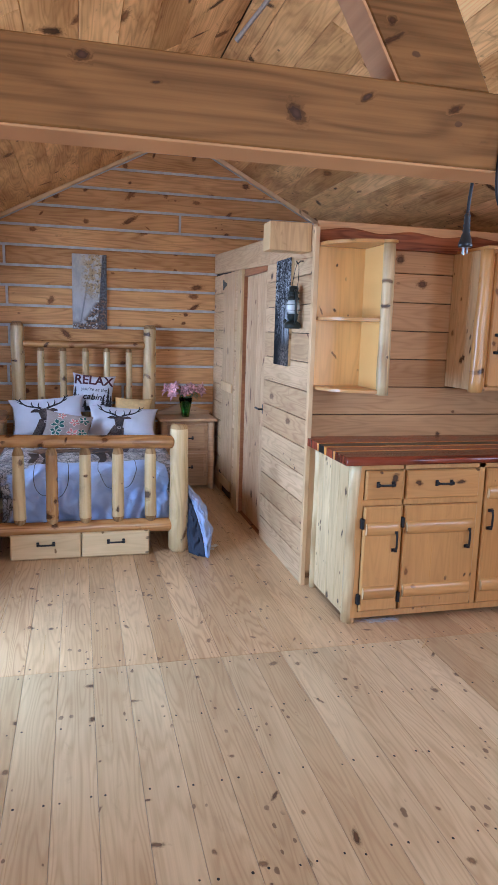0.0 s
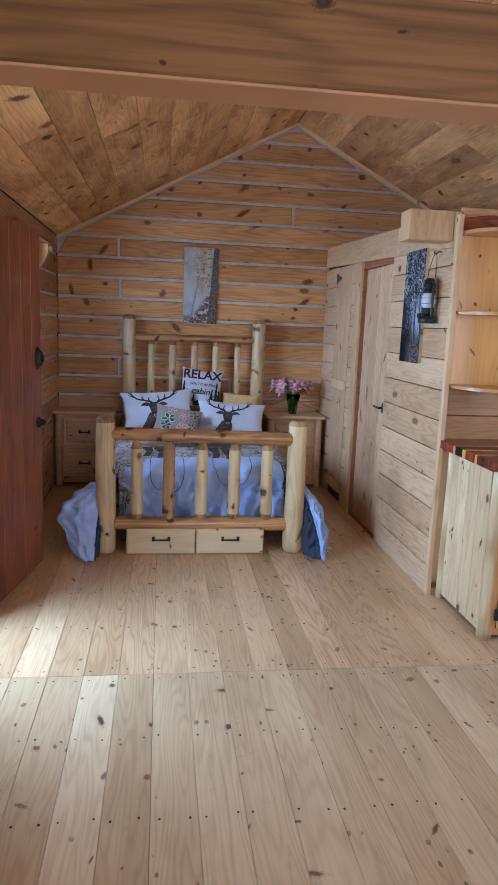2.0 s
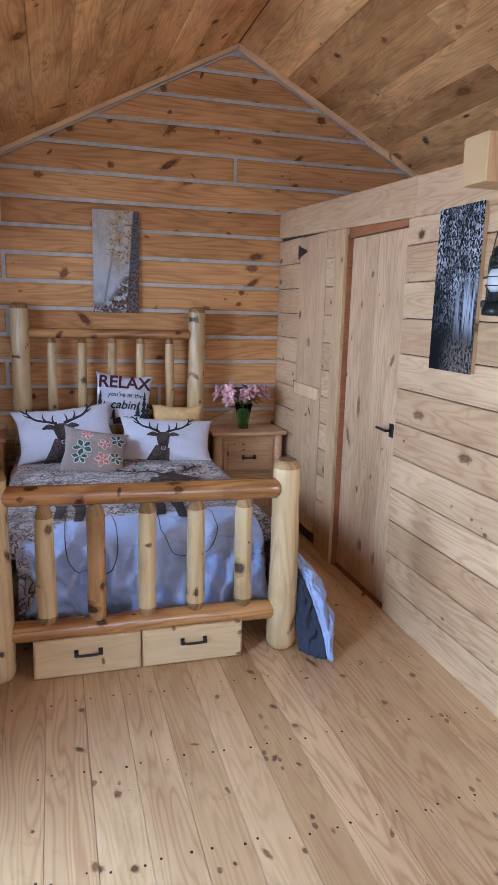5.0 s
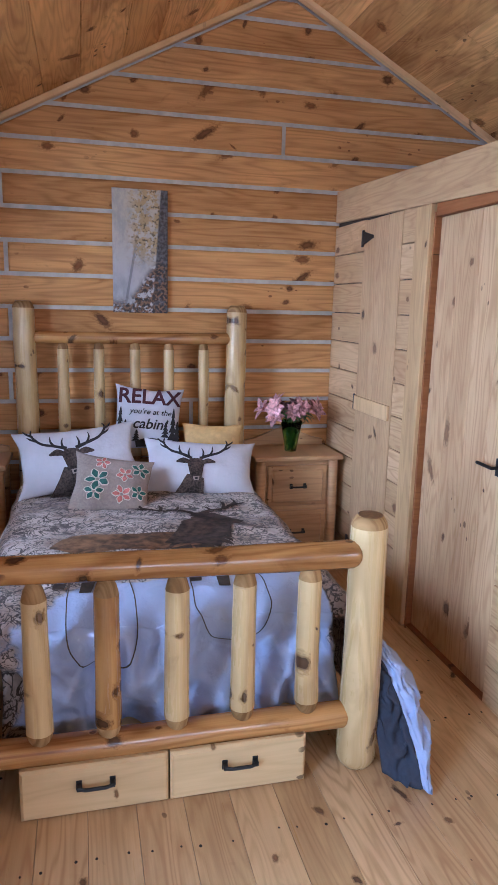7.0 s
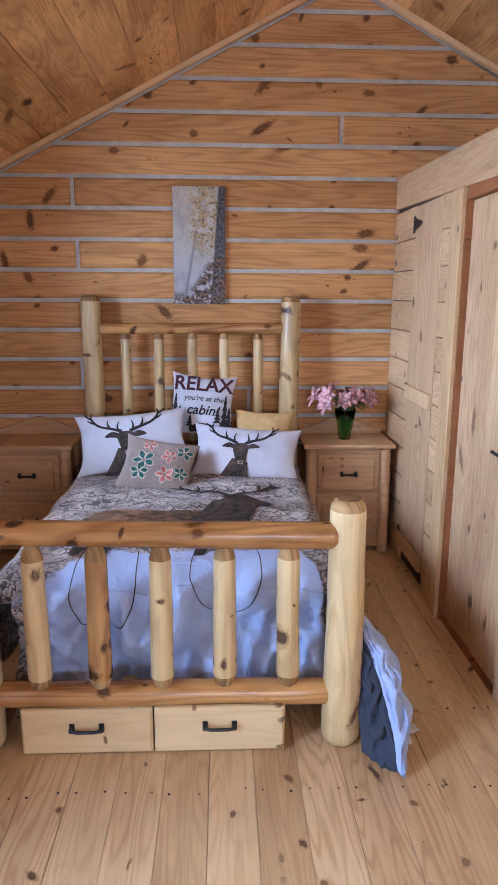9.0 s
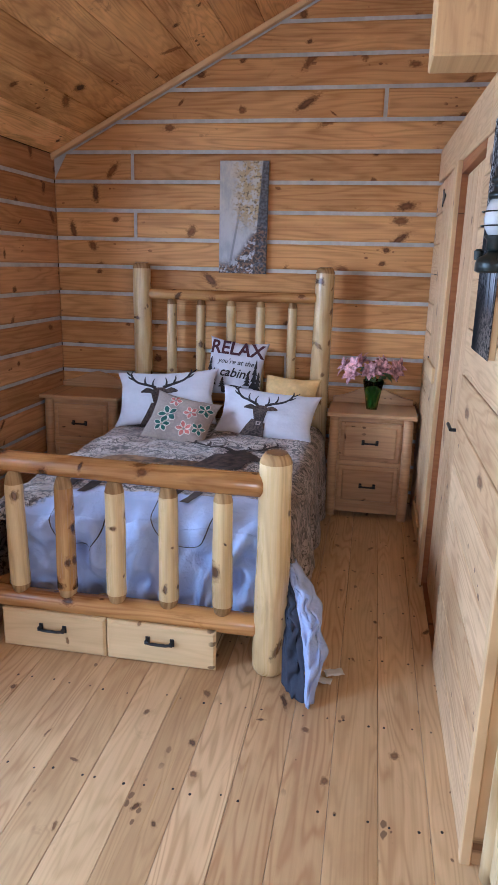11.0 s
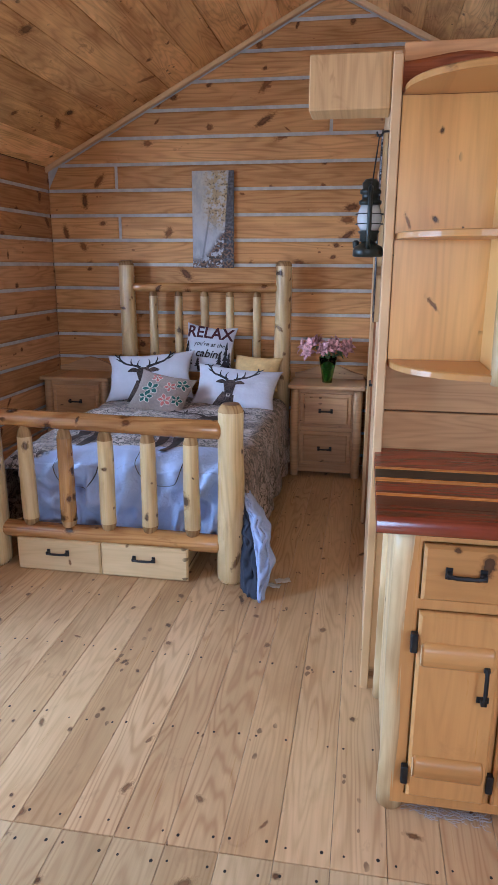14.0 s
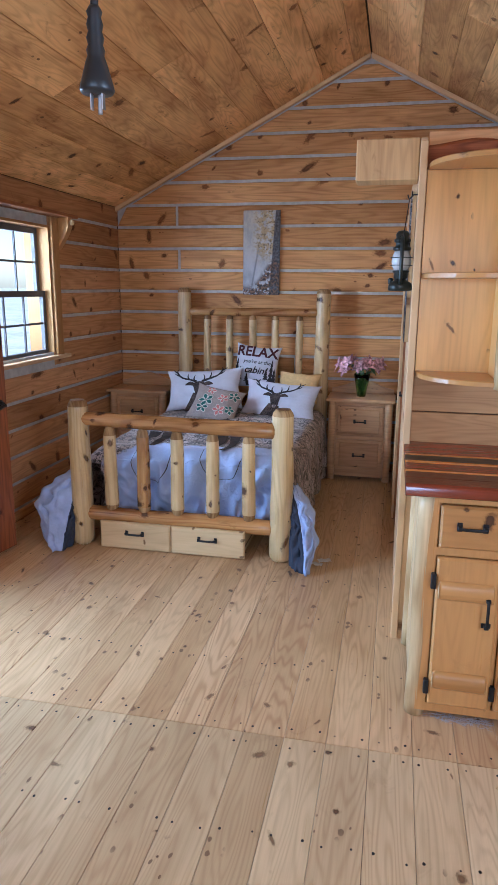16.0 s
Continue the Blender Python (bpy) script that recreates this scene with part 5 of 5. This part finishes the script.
def duvet_point(w, t):
    """w: metres across from the middle over the edge and down; t: metres from the head, past the foot edge and down."""
    y, z = HEAD - t, ZT
    over = t - (HEAD - FOOT)
    x = max(-HALF, min(HALF, w))
    z += puff(x, y)
    d = abs(w) - HALF
    if over > -0.18:
        o = over + 0.18
        keep = max(0.0, 1.0 - max(0.0, d) / 0.15)
        a = min(o / 0.20, math.pi / 2)
        grow = min(1.0, o / 0.22)
        fold = 0.5 - abs(noise.noise((x * 5.5 + o * 2.6, o * 2.6 - x, 11.0))) * 1.6
        crimp = 0.5 - abs(noise.noise((x * 9.0 - o * 4.0, o * 5.5, 5.0))) * 1.5
        deep = 0.12 * max(0.0, 0.5 - fold) + 0.045 * max(0.0, 0.5 - crimp) + 0.03 * noise.noise((x * 2.5, o * 5.0, 31.0))
        drop = 0.20 * (1 - math.cos(a)) + max(0.0, o - 0.314) + 0.03 * max(0.0, o - 0.3) * noise.noise((x * 2.2, 4.0, 2.0))
        y += ((FOOT + 0.18 - 0.20 * math.sin(a)) + deep * grow * math.sin(a) - y) * keep
        z -= (drop + deep * grow * math.cos(a) * 0.8) * keep
    if d > 0:
        s = 1 if w > 0 else -1
        a = min(d / 0.08, math.pi / 2)
        f = min(1.0, d / 0.50)
        foot = max(0.0, min(1.0, (t - 1.35) / 0.42)) ** 1.5
        out = 0.075 * math.sin(a) + (0.05 + (0.10 if s < 0 else 0.045) * foot) * f + 0.022 * math.sin(y * 15 + noise.noise((y * 4, s, 0)) * 4) * f
        z -= 0.08 * (1 - math.cos(a)) + max(0.0, d - 0.125) * 0.98
        z = max(0.008 + 0.01 * noise.noise((y * 8, s, 4)), z)
        x += s * out
        y -= 0.10 * f * foot
    return Vector((x, y - 5.86, z))


bm = bmesh.new()
ws = [-1.07 + 2.14 * i / 96 for i in range(97)]
ts = [1.775 * i / 74 for i in range(75)]
grid = [[bm.verts.new(duvet_point(w, t)) for w in ws] for t in ts]
for a, b in zip(grid, grid[1:]):
    for i in range(len(ws) - 1):
        bm.faces.new((a[i], a[i + 1], b[i + 1], b[i]))
M_DUVET = duvet_cloth()
cover = part("cover", bm, M_DUVET, duvet, "", True)
solid(cover, 0.010)
bm = bmesh.new()
ws2 = [-0.56 + 1.12 * i / 120 for i in range(121)]
ts2 = [1.735 + 0.395 * i / 40 for i in range(41)]
grid = [[bm.verts.new(duvet_point(w, t) + Vector((0, -0.004, 0.003))) for w in ws2] for t in ts2]
for a, b in zip(grid, grid[1:]):
    for i in range(120):
        bm.faces.new((a[i], a[i + 1], b[i + 1], b[i]))
fall = part("foot_fall", bm, M_DUVET, duvet, "pale band hanging over the foot of the bed", True)
solid(fall, 0.010)
# turned corners: a pale fold outside, the dark lining inside
# the same whitish cloth, its blue standing for sky light on the folds
M_BAND = plain("daylit_white_cotton", (0.39, 0.46, 0.68), 0.85, 0, 0.12, 14, 0.02)
NR, NC = 44, 18
for s, dark_, wide in ((1, 0.105, 0.075), (-1, 0.030, 0.235)):
    inner, mid_, outer = [], [], []
    for i in range(NR):
        f = i / (NR - 1)
        z = 0.44 * (1 - f) ** 0.9 + 0.008
        bow = math.sin(f * 1.5)
        m_ = Vector((s * (0.662 + dark_ * bow ** 1.2), -0.96 - 0.215 * f ** 1.2, z))
        inner.append(Vector((s * (0.64 + 0.03 * f), -0.925 - 0.15 * f ** 1.1, z * 0.86 + 0.003)))
        mid_.append(m_)
        outer.append(m_ + Vector((s * wide * math.sin(math.pi * min(0.97, 0.08 + 0.80 * f)) * (1 + 0.25 * noise.noise((f * 6, s, 2))), 0.06 - 0.03 * f, 0.03 * math.sin(math.pi * f))))
    for name, mat, left_, right_, lab, bulge in (("lining", M_LINING, inner, mid_, "dark navy lining at a turned corner", 0.04), ("corner_fold", M_BAND, mid_, outer, "pale crumpled fold hanging to the floor", 0.05)):
        bm = bmesh.new()
        rows4 = []
        for i in range(NR):
            row = []
            for j in range(NC + 1):
                f, g_ = i / (NR - 1), j / NC
                p = left_[i].lerp(right_[i], g_)
                crush = abs(noise.noise((f * 5 + g_ * 2, g_ * 3 - f * 2, s + 3))) * 1.5 + 0.5 * abs(noise.noise((f * 11, g_ * 7 + f * 3, s + 6)))
                p.y -= bulge * math.sin(g_ * math.pi) * (1.15 - 1.1 * crush)
                p.x += s * 0.022 * noise.noise((f * 9, g_ * 4, s + 9)) * min(1, 4 * g_)
                p.z = max(0.006, p.z)
                row.append(bm.verts.new(p))
            rows4.append(row)
        for a, b in zip(rows4, rows4[1:]):
            for j in range(NC):
                bm.faces.new((a[j], a[j + 1], b[j + 1], b[j]))
        solid(part(name, bm, mat, duvet, lab, True), 0.008)


def stroke(bm, surface, pts, widths, lift=0.004, cross=4):
    """A printed brush stroke along points, laid on a surface (x, y) -> point."""
    pts = [Vector(p) for p in pts]
    fine, wd = [], []
    k = len(pts)
    for i in range(k - 1):
        p0, p1, p2, p3 = pts[max(i - 1, 0)], pts[i], pts[i + 1], pts[min(i + 2, k - 1)]
        for j in range(6):
            f = j / 6
            fine.append(0.5 * (2 * p1 + (p2 - p0) * f + (2 * p0 - 5 * p1 + 4 * p2 - p3) * f * f + (3 * p1 - p0 - 3 * p2 + p3) * f ** 3))
            wd.append(widths[i] + (widths[i + 1] - widths[i]) * f)
    fine.append(pts[-1]), wd.append(widths[-1])
    rows5 = []
    for i, p in enumerate(fine):
        d = (fine[min(i + 1, len(fine) - 1)] - fine[max(i - 1, 0)]).normalized()
        sd = Vector((-d.y, d.x))
        rows5.append([bm.verts.new(surface(*(p + sd * wd[i] * (j / cross - 0.5))) + Vector((0, 0, lift))) for j in range(cross + 1)])
    for a, b in zip(rows5, rows5[1:]):
        for j in range(cross):
            bm.faces.new((a[j], a[j + 1], b[j + 1], b[j]))
    return bm


def on_duvet(x, y):
    return duvet_point(x, HEAD - (y + 5.86))


# the printed stag: body, legs, neck, head turned to one side, antlers
def on_foot(x, y):
    return on_duvet(x, y) + Vector((0, -0.018, 0))


bm = bmesh.new()
stroke(bm, on_duvet, [(-0.36, -0.30), (-0.30, -0.22), (-0.15, -0.22), (0.05, -0.24), (0.20, -0.22)], [0.16, 0.22, 0.20, 0.22, 0.26], 0.0100, 10)
part("stag_body", bm, M_HIDE, duvet, "printed golden-brown stag body")
bm = bmesh.new()
stroke(bm, on_duvet, [(0.14, -0.30), (0.20, -0.16), (0.25, -0.02), (0.24, 0.07)], [0.24, 0.23, 0.17, 0.10], 0.0108, 8)
part("stag_neck", bm, M_MANE, duvet, "printed shaggy dark neck")
for i in range(16):
    f = i / 15
    bm = bmesh.new()
    x, y, sx = 0.17 + 0.08 * f, -0.26 + 0.28 * f, (-1 if i % 2 else 1)
    stroke(bm, on_duvet, [(x, y), (x + sx * 0.10, y - 0.03), (x + sx * (0.135 - 0.05 * f), y - 0.085)], [0.05, 0.035, 0.004], 0.0110 + 0.0002 * (i % 3), 2)
    part("mane_tuft", bm, M_MANE, duvet)
bm = bmesh.new()
stroke(bm, on_duvet, [(0.20, 0.11), (0.27, 0.07), (0.34, 0.0), (0.40, -0.07)], [0.07, 0.115, 0.085, 0.045], 0.0120, 6)
for ex, ey in ((0.14, 0.15), (0.31, 0.14)):
    stroke(bm, on_duvet, [(0.23, 0.10), ((0.23 + ex) / 2, ey - 0.005), (ex, ey)], [0.03, 0.045, 0.008], 0.0122, 2)
part("stag_head", bm, M_BROWN, duvet)
for pts_, tines in ((((0.21, 0.13), (0.14, 0.17), (0.06, 0.18), (-0.02, 0.24), (-0.03, 0.30)), ((0.13, 0.17, 0.15, 0.24), (0.06, 0.18, 0.06, 0.26), (-0.01, 0.22, -0.09, 0.25))),
                    (((0.25, 0.13), (0.31, 0.18), (0.38, 0.19), (0.44, 0.25), (0.43, 0.31)), ((0.30, 0.17, 0.28, 0.24), (0.37, 0.19, 0.37, 0.26), (0.43, 0.23, 0.50, 0.26)))):
    bm = bmesh.new()
    stroke(bm, on_duvet, pts_, [0.026, 0.022, 0.020, 0.016, 0.005], 0.0125, 2)
    for x0, y0, x1, y1 in tines:
        stroke(bm, on_duvet, [(x0, y0), ((x0 + x1) / 2 + 0.008, (y0 + y1) / 2), (x1, y1)], [0.020, 0.015, 0.004], 0.0128, 2)
    part("stag_antler", bm, M_BROWN, duvet)
for x, ln in ((-0.38, 0.34), (-0.29, 0.38), (0.10, 0.34), (0.19, 0.42)):
    bm = bmesh.new()
    stroke(bm, on_foot, [(x - 0.01, -0.30), (x + 0.015, -0.30 - ln * 0.5), (x - 0.005, -0.30 - ln)], [0.085, 0.05, 0.04], 0.0105)
    part("stag_leg", bm, M_BROWN, duvet)
for x0, x1, yb in ((-0.355, -0.13, -1.03), (0.07, 0.33, -0.96)):
    xm, hw = (x0 + x1) / 2, (x1 - x0) / 2
    bm = bmesh.new()
    stroke(bm, on_foot, [(x0 + 0.01, -0.58), (x0, -0.74), (x0 + 0.005, yb + 0.12), (x0 + 0.06, yb + 0.02), (xm, yb), (x1 - 0.06, yb + 0.02), (x1 - 0.005, yb + 0.12), (x1, -0.74), (x1 - 0.01, -0.58)], [0.0042] * 9, 0.0090, 1)
    part("quilting", bm, M_FUR, duvet, "dark quilted stitching")


def cushion(name, label, mat, at, tilt, turn, roll, w, h, thick, back=None, group="pillows on the bed"):
    """A soft pillow leaning back; returns the thing and its front surface."""
    ob = thing(name, label, "pillow", group)
    ob.matrix_world = pose(*at, tilt, 0, turn) @ pose(0, 0, 0, 0, 0, roll)
    seed = at[0] * 7

    def outline(u, v):
        pinch = 1 - 0.085 * (1 - u * u) * abs(v) ** 2.5 * 1.6 + 0.03 * noise.noise((u * 2 + seed, 3, v))
        pinch2 = 1 - 0.085 * (1 - v * v) * abs(u) ** 2.5 * 1.3 + 0.03 * noise.noise((v * 2 + seed, 7, u))
        return u * w / 2 * pinch2, v * h / 2 * pinch

    def height(u, v):
        e = max(0.0, (1 - u * u) * (1 - v * v))
        return thick * (e ** 0.42) * (0.8 + 0.2 * e) + 0.016 * noise.noise((u * 2.2 + seed, v * 2.2, 1)) * e ** 0.4 + 0.006 * noise.noise((u * 6 + seed, v * 6, 4)) * e ** 0.3

    def front(x, y):
        u, v = max(-1, min(1, x / (w / 2))), max(-1, min(1, y / (h / 2)))
        return Vector((x, y, height(u, v)))

    bm = bmesh.new()
    K = 26
    for side in (1, -1):
        if back and side < 0:
            part("cushion", bm, mat, ob, "", True)
            bm = bmesh.new()
        g = []
        for i in range(K + 1):
            row = []
            for j in range(K + 1):
                u, v = math.sin((2 * i / K - 1) * math.pi / 2), math.sin((2 * j / K - 1) * math.pi / 2)
                x, y = outline(u, v)
                row.append(bm.verts.new((x, y, side * height(u, v))))
            g.append(row)
        for i in range(K):
            for j in range(K):
                bm.faces.new((g[i][j], g[i + 1][j], g[i + 1][j + 1], g[i][j + 1]))
    bmesh.ops.remove_doubles(bm, verts=bm.verts[:], dist=0.0004)
    part("back_cover" if back else "cushion", bm, back or mat, ob, "black back cover" if back else "", True)
    return ob, front


def deer(ob, front, cx, cy, k):
    """A printed stag's head."""
    def q(*pts):
        return [(cx + x * k, cy + y * k) for x, y in pts]

    bm = bmesh.new()
    stroke(bm, front, q((0.0, -0.04), (-0.015, -0.10), (-0.03, -0.165)), [0.085 * k, 0.12 * k, 0.18 * k], 0.003, 6)
    part("printed_chest", bm, M_FUR, ob)
    bm = bmesh.new()
    stroke(bm, front, q((0.0, 0.055), (0.0, 0.02), (0.003, -0.035), (0.004, -0.075)), [0.06 * k, 0.085 * k, 0.06 * k, 0.04 * k], 0.005, 5)
    for s in (-1, 1):
        stroke(bm, front, q((s * 0.03, 0.03), (s * 0.065, 0.04), (s * 0.10, 0.032)), [0.02 * k, 0.034 * k, 0.008 * k], 0.0045, 2)
    part("printed_head", bm, M_FUR, ob)
    bm = bmesh.new()
    stroke(bm, front, q((0.003, -0.045), (0.004, -0.066)), [0.032 * k, 0.026 * k], 0.0065, 3)
    part("printed_muzzle", bm, M_MUZZLE, ob)
    bm = bmesh.new()
    stroke(bm, front, q((0.003, -0.05), (0.004, -0.06)), [0.018 * k, 0.012 * k], 0.0075, 2)
    part("printed_nose", bm, M_INK, ob)
    for s in (-1, 1):
        bm = bmesh.new()
        stroke(bm, front, q((s * 0.025, 0.012), (s * 0.032, 0.006)), [0.008 * k, 0.006 * k], 0.0065, 2)
        stroke(bm, front, q((s * 0.02, 0.055), (s * 0.07, 0.075), (s * 0.13, 0.10), (s * 0.165, 0.145), (s * 0.16, 0.185)), [0.018 * k, 0.014 * k, 0.013 * k, 0.010 * k, 0.004 * k], 0.004, 2)
        for bx, by, tx, ty in ((0.035, 0.06, 0.03, 0.115), (0.075, 0.078, 0.085, 0.13), (0.14, 0.11, 0.185, 0.14), (0.16, 0.14, 0.20, 0.18)):
            stroke(bm, front, q((s * bx, by), (s * (bx + tx) / 2 + s * 0.006, (by + ty) / 2), (s * tx, ty)), [0.012 * k, 0.009 * k, 0.003 * k], 0.0045, 2)
        part("printed_antler", bm, M_INK, ob)


p1_, f1 = cushion("pillow", "white pillow printed with a stag, leaning on the headboard", M_SHEET, (0.925, 6.51, 0.735), 58, 4, 5, 0.64, 0.37, 0.072, M_INK)
deer(p1_, f1, -0.035, -0.022, 1.14)
p2_, f2 = cushion("pillow", "white pillow printed with a stag, beside the yellow cushion", M_SHEET, (1.565, 6.46, 0.672), 55, -3, -4, 0.62, 0.34, 0.072, M_INK)
deer(p2_, f2, -0.03, -0.022, 1.04)

M_MAROON = plain("printed_maroon", (0.06, 0.012, 0.018), 0.85, 0, 0.2, 50)
M_TAUPE = plain("taupe_linen", (0.30, 0.245, 0.21), 0.9, 0, 0.15, 90, 0.002)
M_YELLOW = plain("yellow_cotton", (0.66, 0.45, 0.18), 0.85, 0, 0.12, 30, 0.002)
M_TEAL = plain("teal_thread", (0.03, 0.12, 0.10), 0.9, 0, 0.3, 80)
M_ROSE = plain("rose_thread", (0.48, 0.16, 0.14), 0.9, 0, 0.3, 80)
M_CREAM = plain("cream_thread", (0.62, 0.55, 0.47), 0.9, 0, 0.2, 80)
p3_, f3 = cushion("cushion", "small taupe cushion embroidered with flowers", M_TAUPE, (1.085, 6.255, 0.655), 44, 6, -13, 0.40, 0.35, 0.05)
for cx, cy, r, mat in ((-0.075, 0.0, 0.062, M_TEAL), (-0.085, -0.075, 0.05, M_TEAL), (0.055, 0.04, 0.045, M_ROSE), (0.05, -0.07, 0.05, M_ROSE), (-0.06, 0.10, 0.04, M_ROSE), (0.13, 0.085, 0.05, M_TEAL), (0.13, -0.05, 0.042, M_TEAL)):
    a0 = cx * 40
    bm, bm2 = bmesh.new(), bmesh.new()
    for i in range(5):
        a = a0 + i * 2 * math.pi / 5
        pts_ = [(cx + r * f * math.cos(a), cy + r * f * math.sin(a)) for f in (0.15, 0.6, 1.0)]
        stroke(bm2, f3, pts_, [r * 0.25, r * 0.72, r * 0.2], 0.003, 3)
        pts_ = [(cx + r * f * math.cos(a), cy + r * f * math.sin(a)) for f in (0.2, 0.6, 0.92)]
        stroke(bm, f3, pts_, [r * 0.14, r * 0.52, r * 0.1], 0.005, 3)
    part("flower_edge", bm2, M_CREAM, p3_)
    part("flower", bm, mat, p3_)
p5_, f5 = cushion("cushion", "plain mustard yellow cushion behind the stag pillow", M_YELLOW, (1.675, 6.68, 0.755), 60, -4, -2, 0.36, 0.27, 0.06)

p4_, f4 = cushion("cushion", "white cushion lettered RELAX with cabin scene", M_SHEET, (1.31, 6.735, 0.905), 74, -3, -5, 0.39, 0.38, 0.055)


def lettering(text, size, x, y, bold, mat, lean=0.0):
    cu = bpy.data.curves.new("text", "FONT")
    cu.body, cu.size, cu.align_x, cu.align_y, cu.offset, cu.shear, cu.resolution_u = text, size, "CENTER", "CENTER", bold, lean, 3
    tmp = new("text", cu)
    me = bpy.data.meshes.new_from_object(tmp.evaluated_get(bpy.context.evaluated_depsgraph_get()))
    bpy.data.objects.remove(tmp)
    for v in me.vertices:
        p = f4(v.co.x + x, v.co.y + y)
        v.co = p + Vector((0, 0, 0.006))
    me.materials.clear()
    me.materials.append(mat)
    ob = new("lettering", me)
    ob.parent = p4_
    return ob


lettering("RELAX", 0.118, 0.0, 0.118, 0.003, M_MAROON)
lettering("you're at the", 0.045, 0.01, 0.035, 0.0004, M_INK, 0.25)
lettering("cabin!", 0.082, 0.01, -0.035, 0.0012, M_INK, 0.25)
bm = bmesh.new()
for x, y, hh in ((-0.155, -0.10, 0.15), (-0.125, -0.12, 0.10), (0.14, -0.11, 0.17), (0.165, -0.12, 0.11), (0.10, -0.10, 0.08), (-0.06, -0.13, 0.06)):
    for k in range(4):
        f = k / 4
        stroke(bm, f4, [(x, y + hh * (f - 0.02)), (x, y + hh * (f + 0.30))], [0.055 * (1 - f * 0.8), 0.003], 0.0045 + 0.0006 * k, 2)
stroke(bm, f4, [(-0.06, -0.15), (0.0, -0.135), (0.07, -0.14), (0.10, -0.16)], [0.03, 0.05, 0.05, 0.03], 0.005, 3)
part("printed_trees", bm, M_INK, p4_)

# ---- small things on the floor ----
M_PAPER = plain("paper", (0.70, 0.68, 0.64), 0.8, 0, 0.05, 40)
for cx, cy, rz, w_, h_ in ((2.10, 4.90, 20, 0.075, 0.045), (2.06, 4.84, -12, 0.07, 0.04)):
    bm = bmesh.new()
    g = [[bm.verts.new((w_ * (i / 6 - 0.5), h_ * (j / 3 - 0.5), 0.004 + 0.006 * math.sin(i * 0.9 + j) ** 2)) for j in range(4)] for i in range(7)]
    for i in range(6):
        for j in range(3):
            bm.faces.new((g[i][j], g[i + 1][j], g[i + 1][j + 1], g[i][j + 1]))
    tg = tagged(part("care_label", bm, M_PAPER, None, "", True), "crumpled white care label on the floor", "label", "labels by the duvet")
    solid(tg, 0.001)
    tg.matrix_world = pose(cx, cy, 0.002, 0, 0, rz)
tagged(part("wood_sliver", abox(-0.055, 0.055, -0.0035, 0.0035, 0.0005, 0.006, 0.001, pose(2.86, 3.24, 0, 0, 0, 50)), M_PALE), "thin pale splinter of wood on the floor", "splinter")
M_LINT = plain("grey_lint", (0.45, 0.44, 0.44), 0.95)
bm = bmesh.new()
lr = random.Random(3)
for i in range(90):
    x, y = lr.uniform(2.64, 2.86), 3.535 + lr.gauss(0, 0.012)
    a = lr.uniform(0, 6.28)
    pts_ = [(x + 0.012 * k * math.cos(a + k * 0.5), y + 0.007 * k * math.sin(a + k * 0.5), 0.003 + 0.004 * math.sin(k * 1.3 + i) ** 2) for k in range(4)]
    tube(bm, pts_, 0.0007, 4)
tagged(part("lint", bm, M_LINT), "grey lint and sawdust under the cabinet edge", "lint", "", "stuff")
# floor boards, ending on one line across the room
JOINT = 3.30
k = -11
while True:
    x0 = 1.53 + 0.148 * k
    if x0 > WIDE:
        break
    x1 = min(x0 + 0.1468, WIDE)
    x0 = max(x0, 0.0)
    if x1 - x0 > 0.02:
        for y0, y1 in ((FRONT, JOINT - 0.001), (JOINT + 0.0015, BACK)):
            part("plank", slab(bmesh.new(), (0, 0, -0.024), X, Y, Z, rect(x0, x1, y0, y1), 0.024 + rnd.uniform(-0.0006, 0.0006), 0.0014), M_FLOOR if y0 < JOINT else M_FLOOR_B, floor)
    k += 1
# nail heads in rows over the joists
bm = bmesh.new()
for yy in (-0.4, 0.0, 0.4, 0.8, 1.2, 1.62, 2.03, 2.44, 2.85, 3.255, 3.345, 3.76, 4.19, 4.62, 5.03, 5.44, 5.85, 6.26):
    for k in range(-10, 19):
        for off in (0.026, 0.12):
            cx, cy = 1.53 + 0.148 * k + off + rnd.uniform(-0.008, 0.008), yy + rnd.uniform(-0.012, 0.012)
            if 0.02 < cx < WIDE - 0.02 and rnd.random() < 0.93:
                rr = rnd.uniform(0.0032, 0.0052)
                bm.faces.new([bm.verts.new((cx + rr * math.cos(a), cy + rr * 1.25 * math.sin(a), 0.0012)) for a in [math.pi * 2 * i / 7 for i in range(7)]])
nails = part("nails", bm, M_BLACK, floor, "dark nail heads in rows")
nails["kind"] = "stuff"
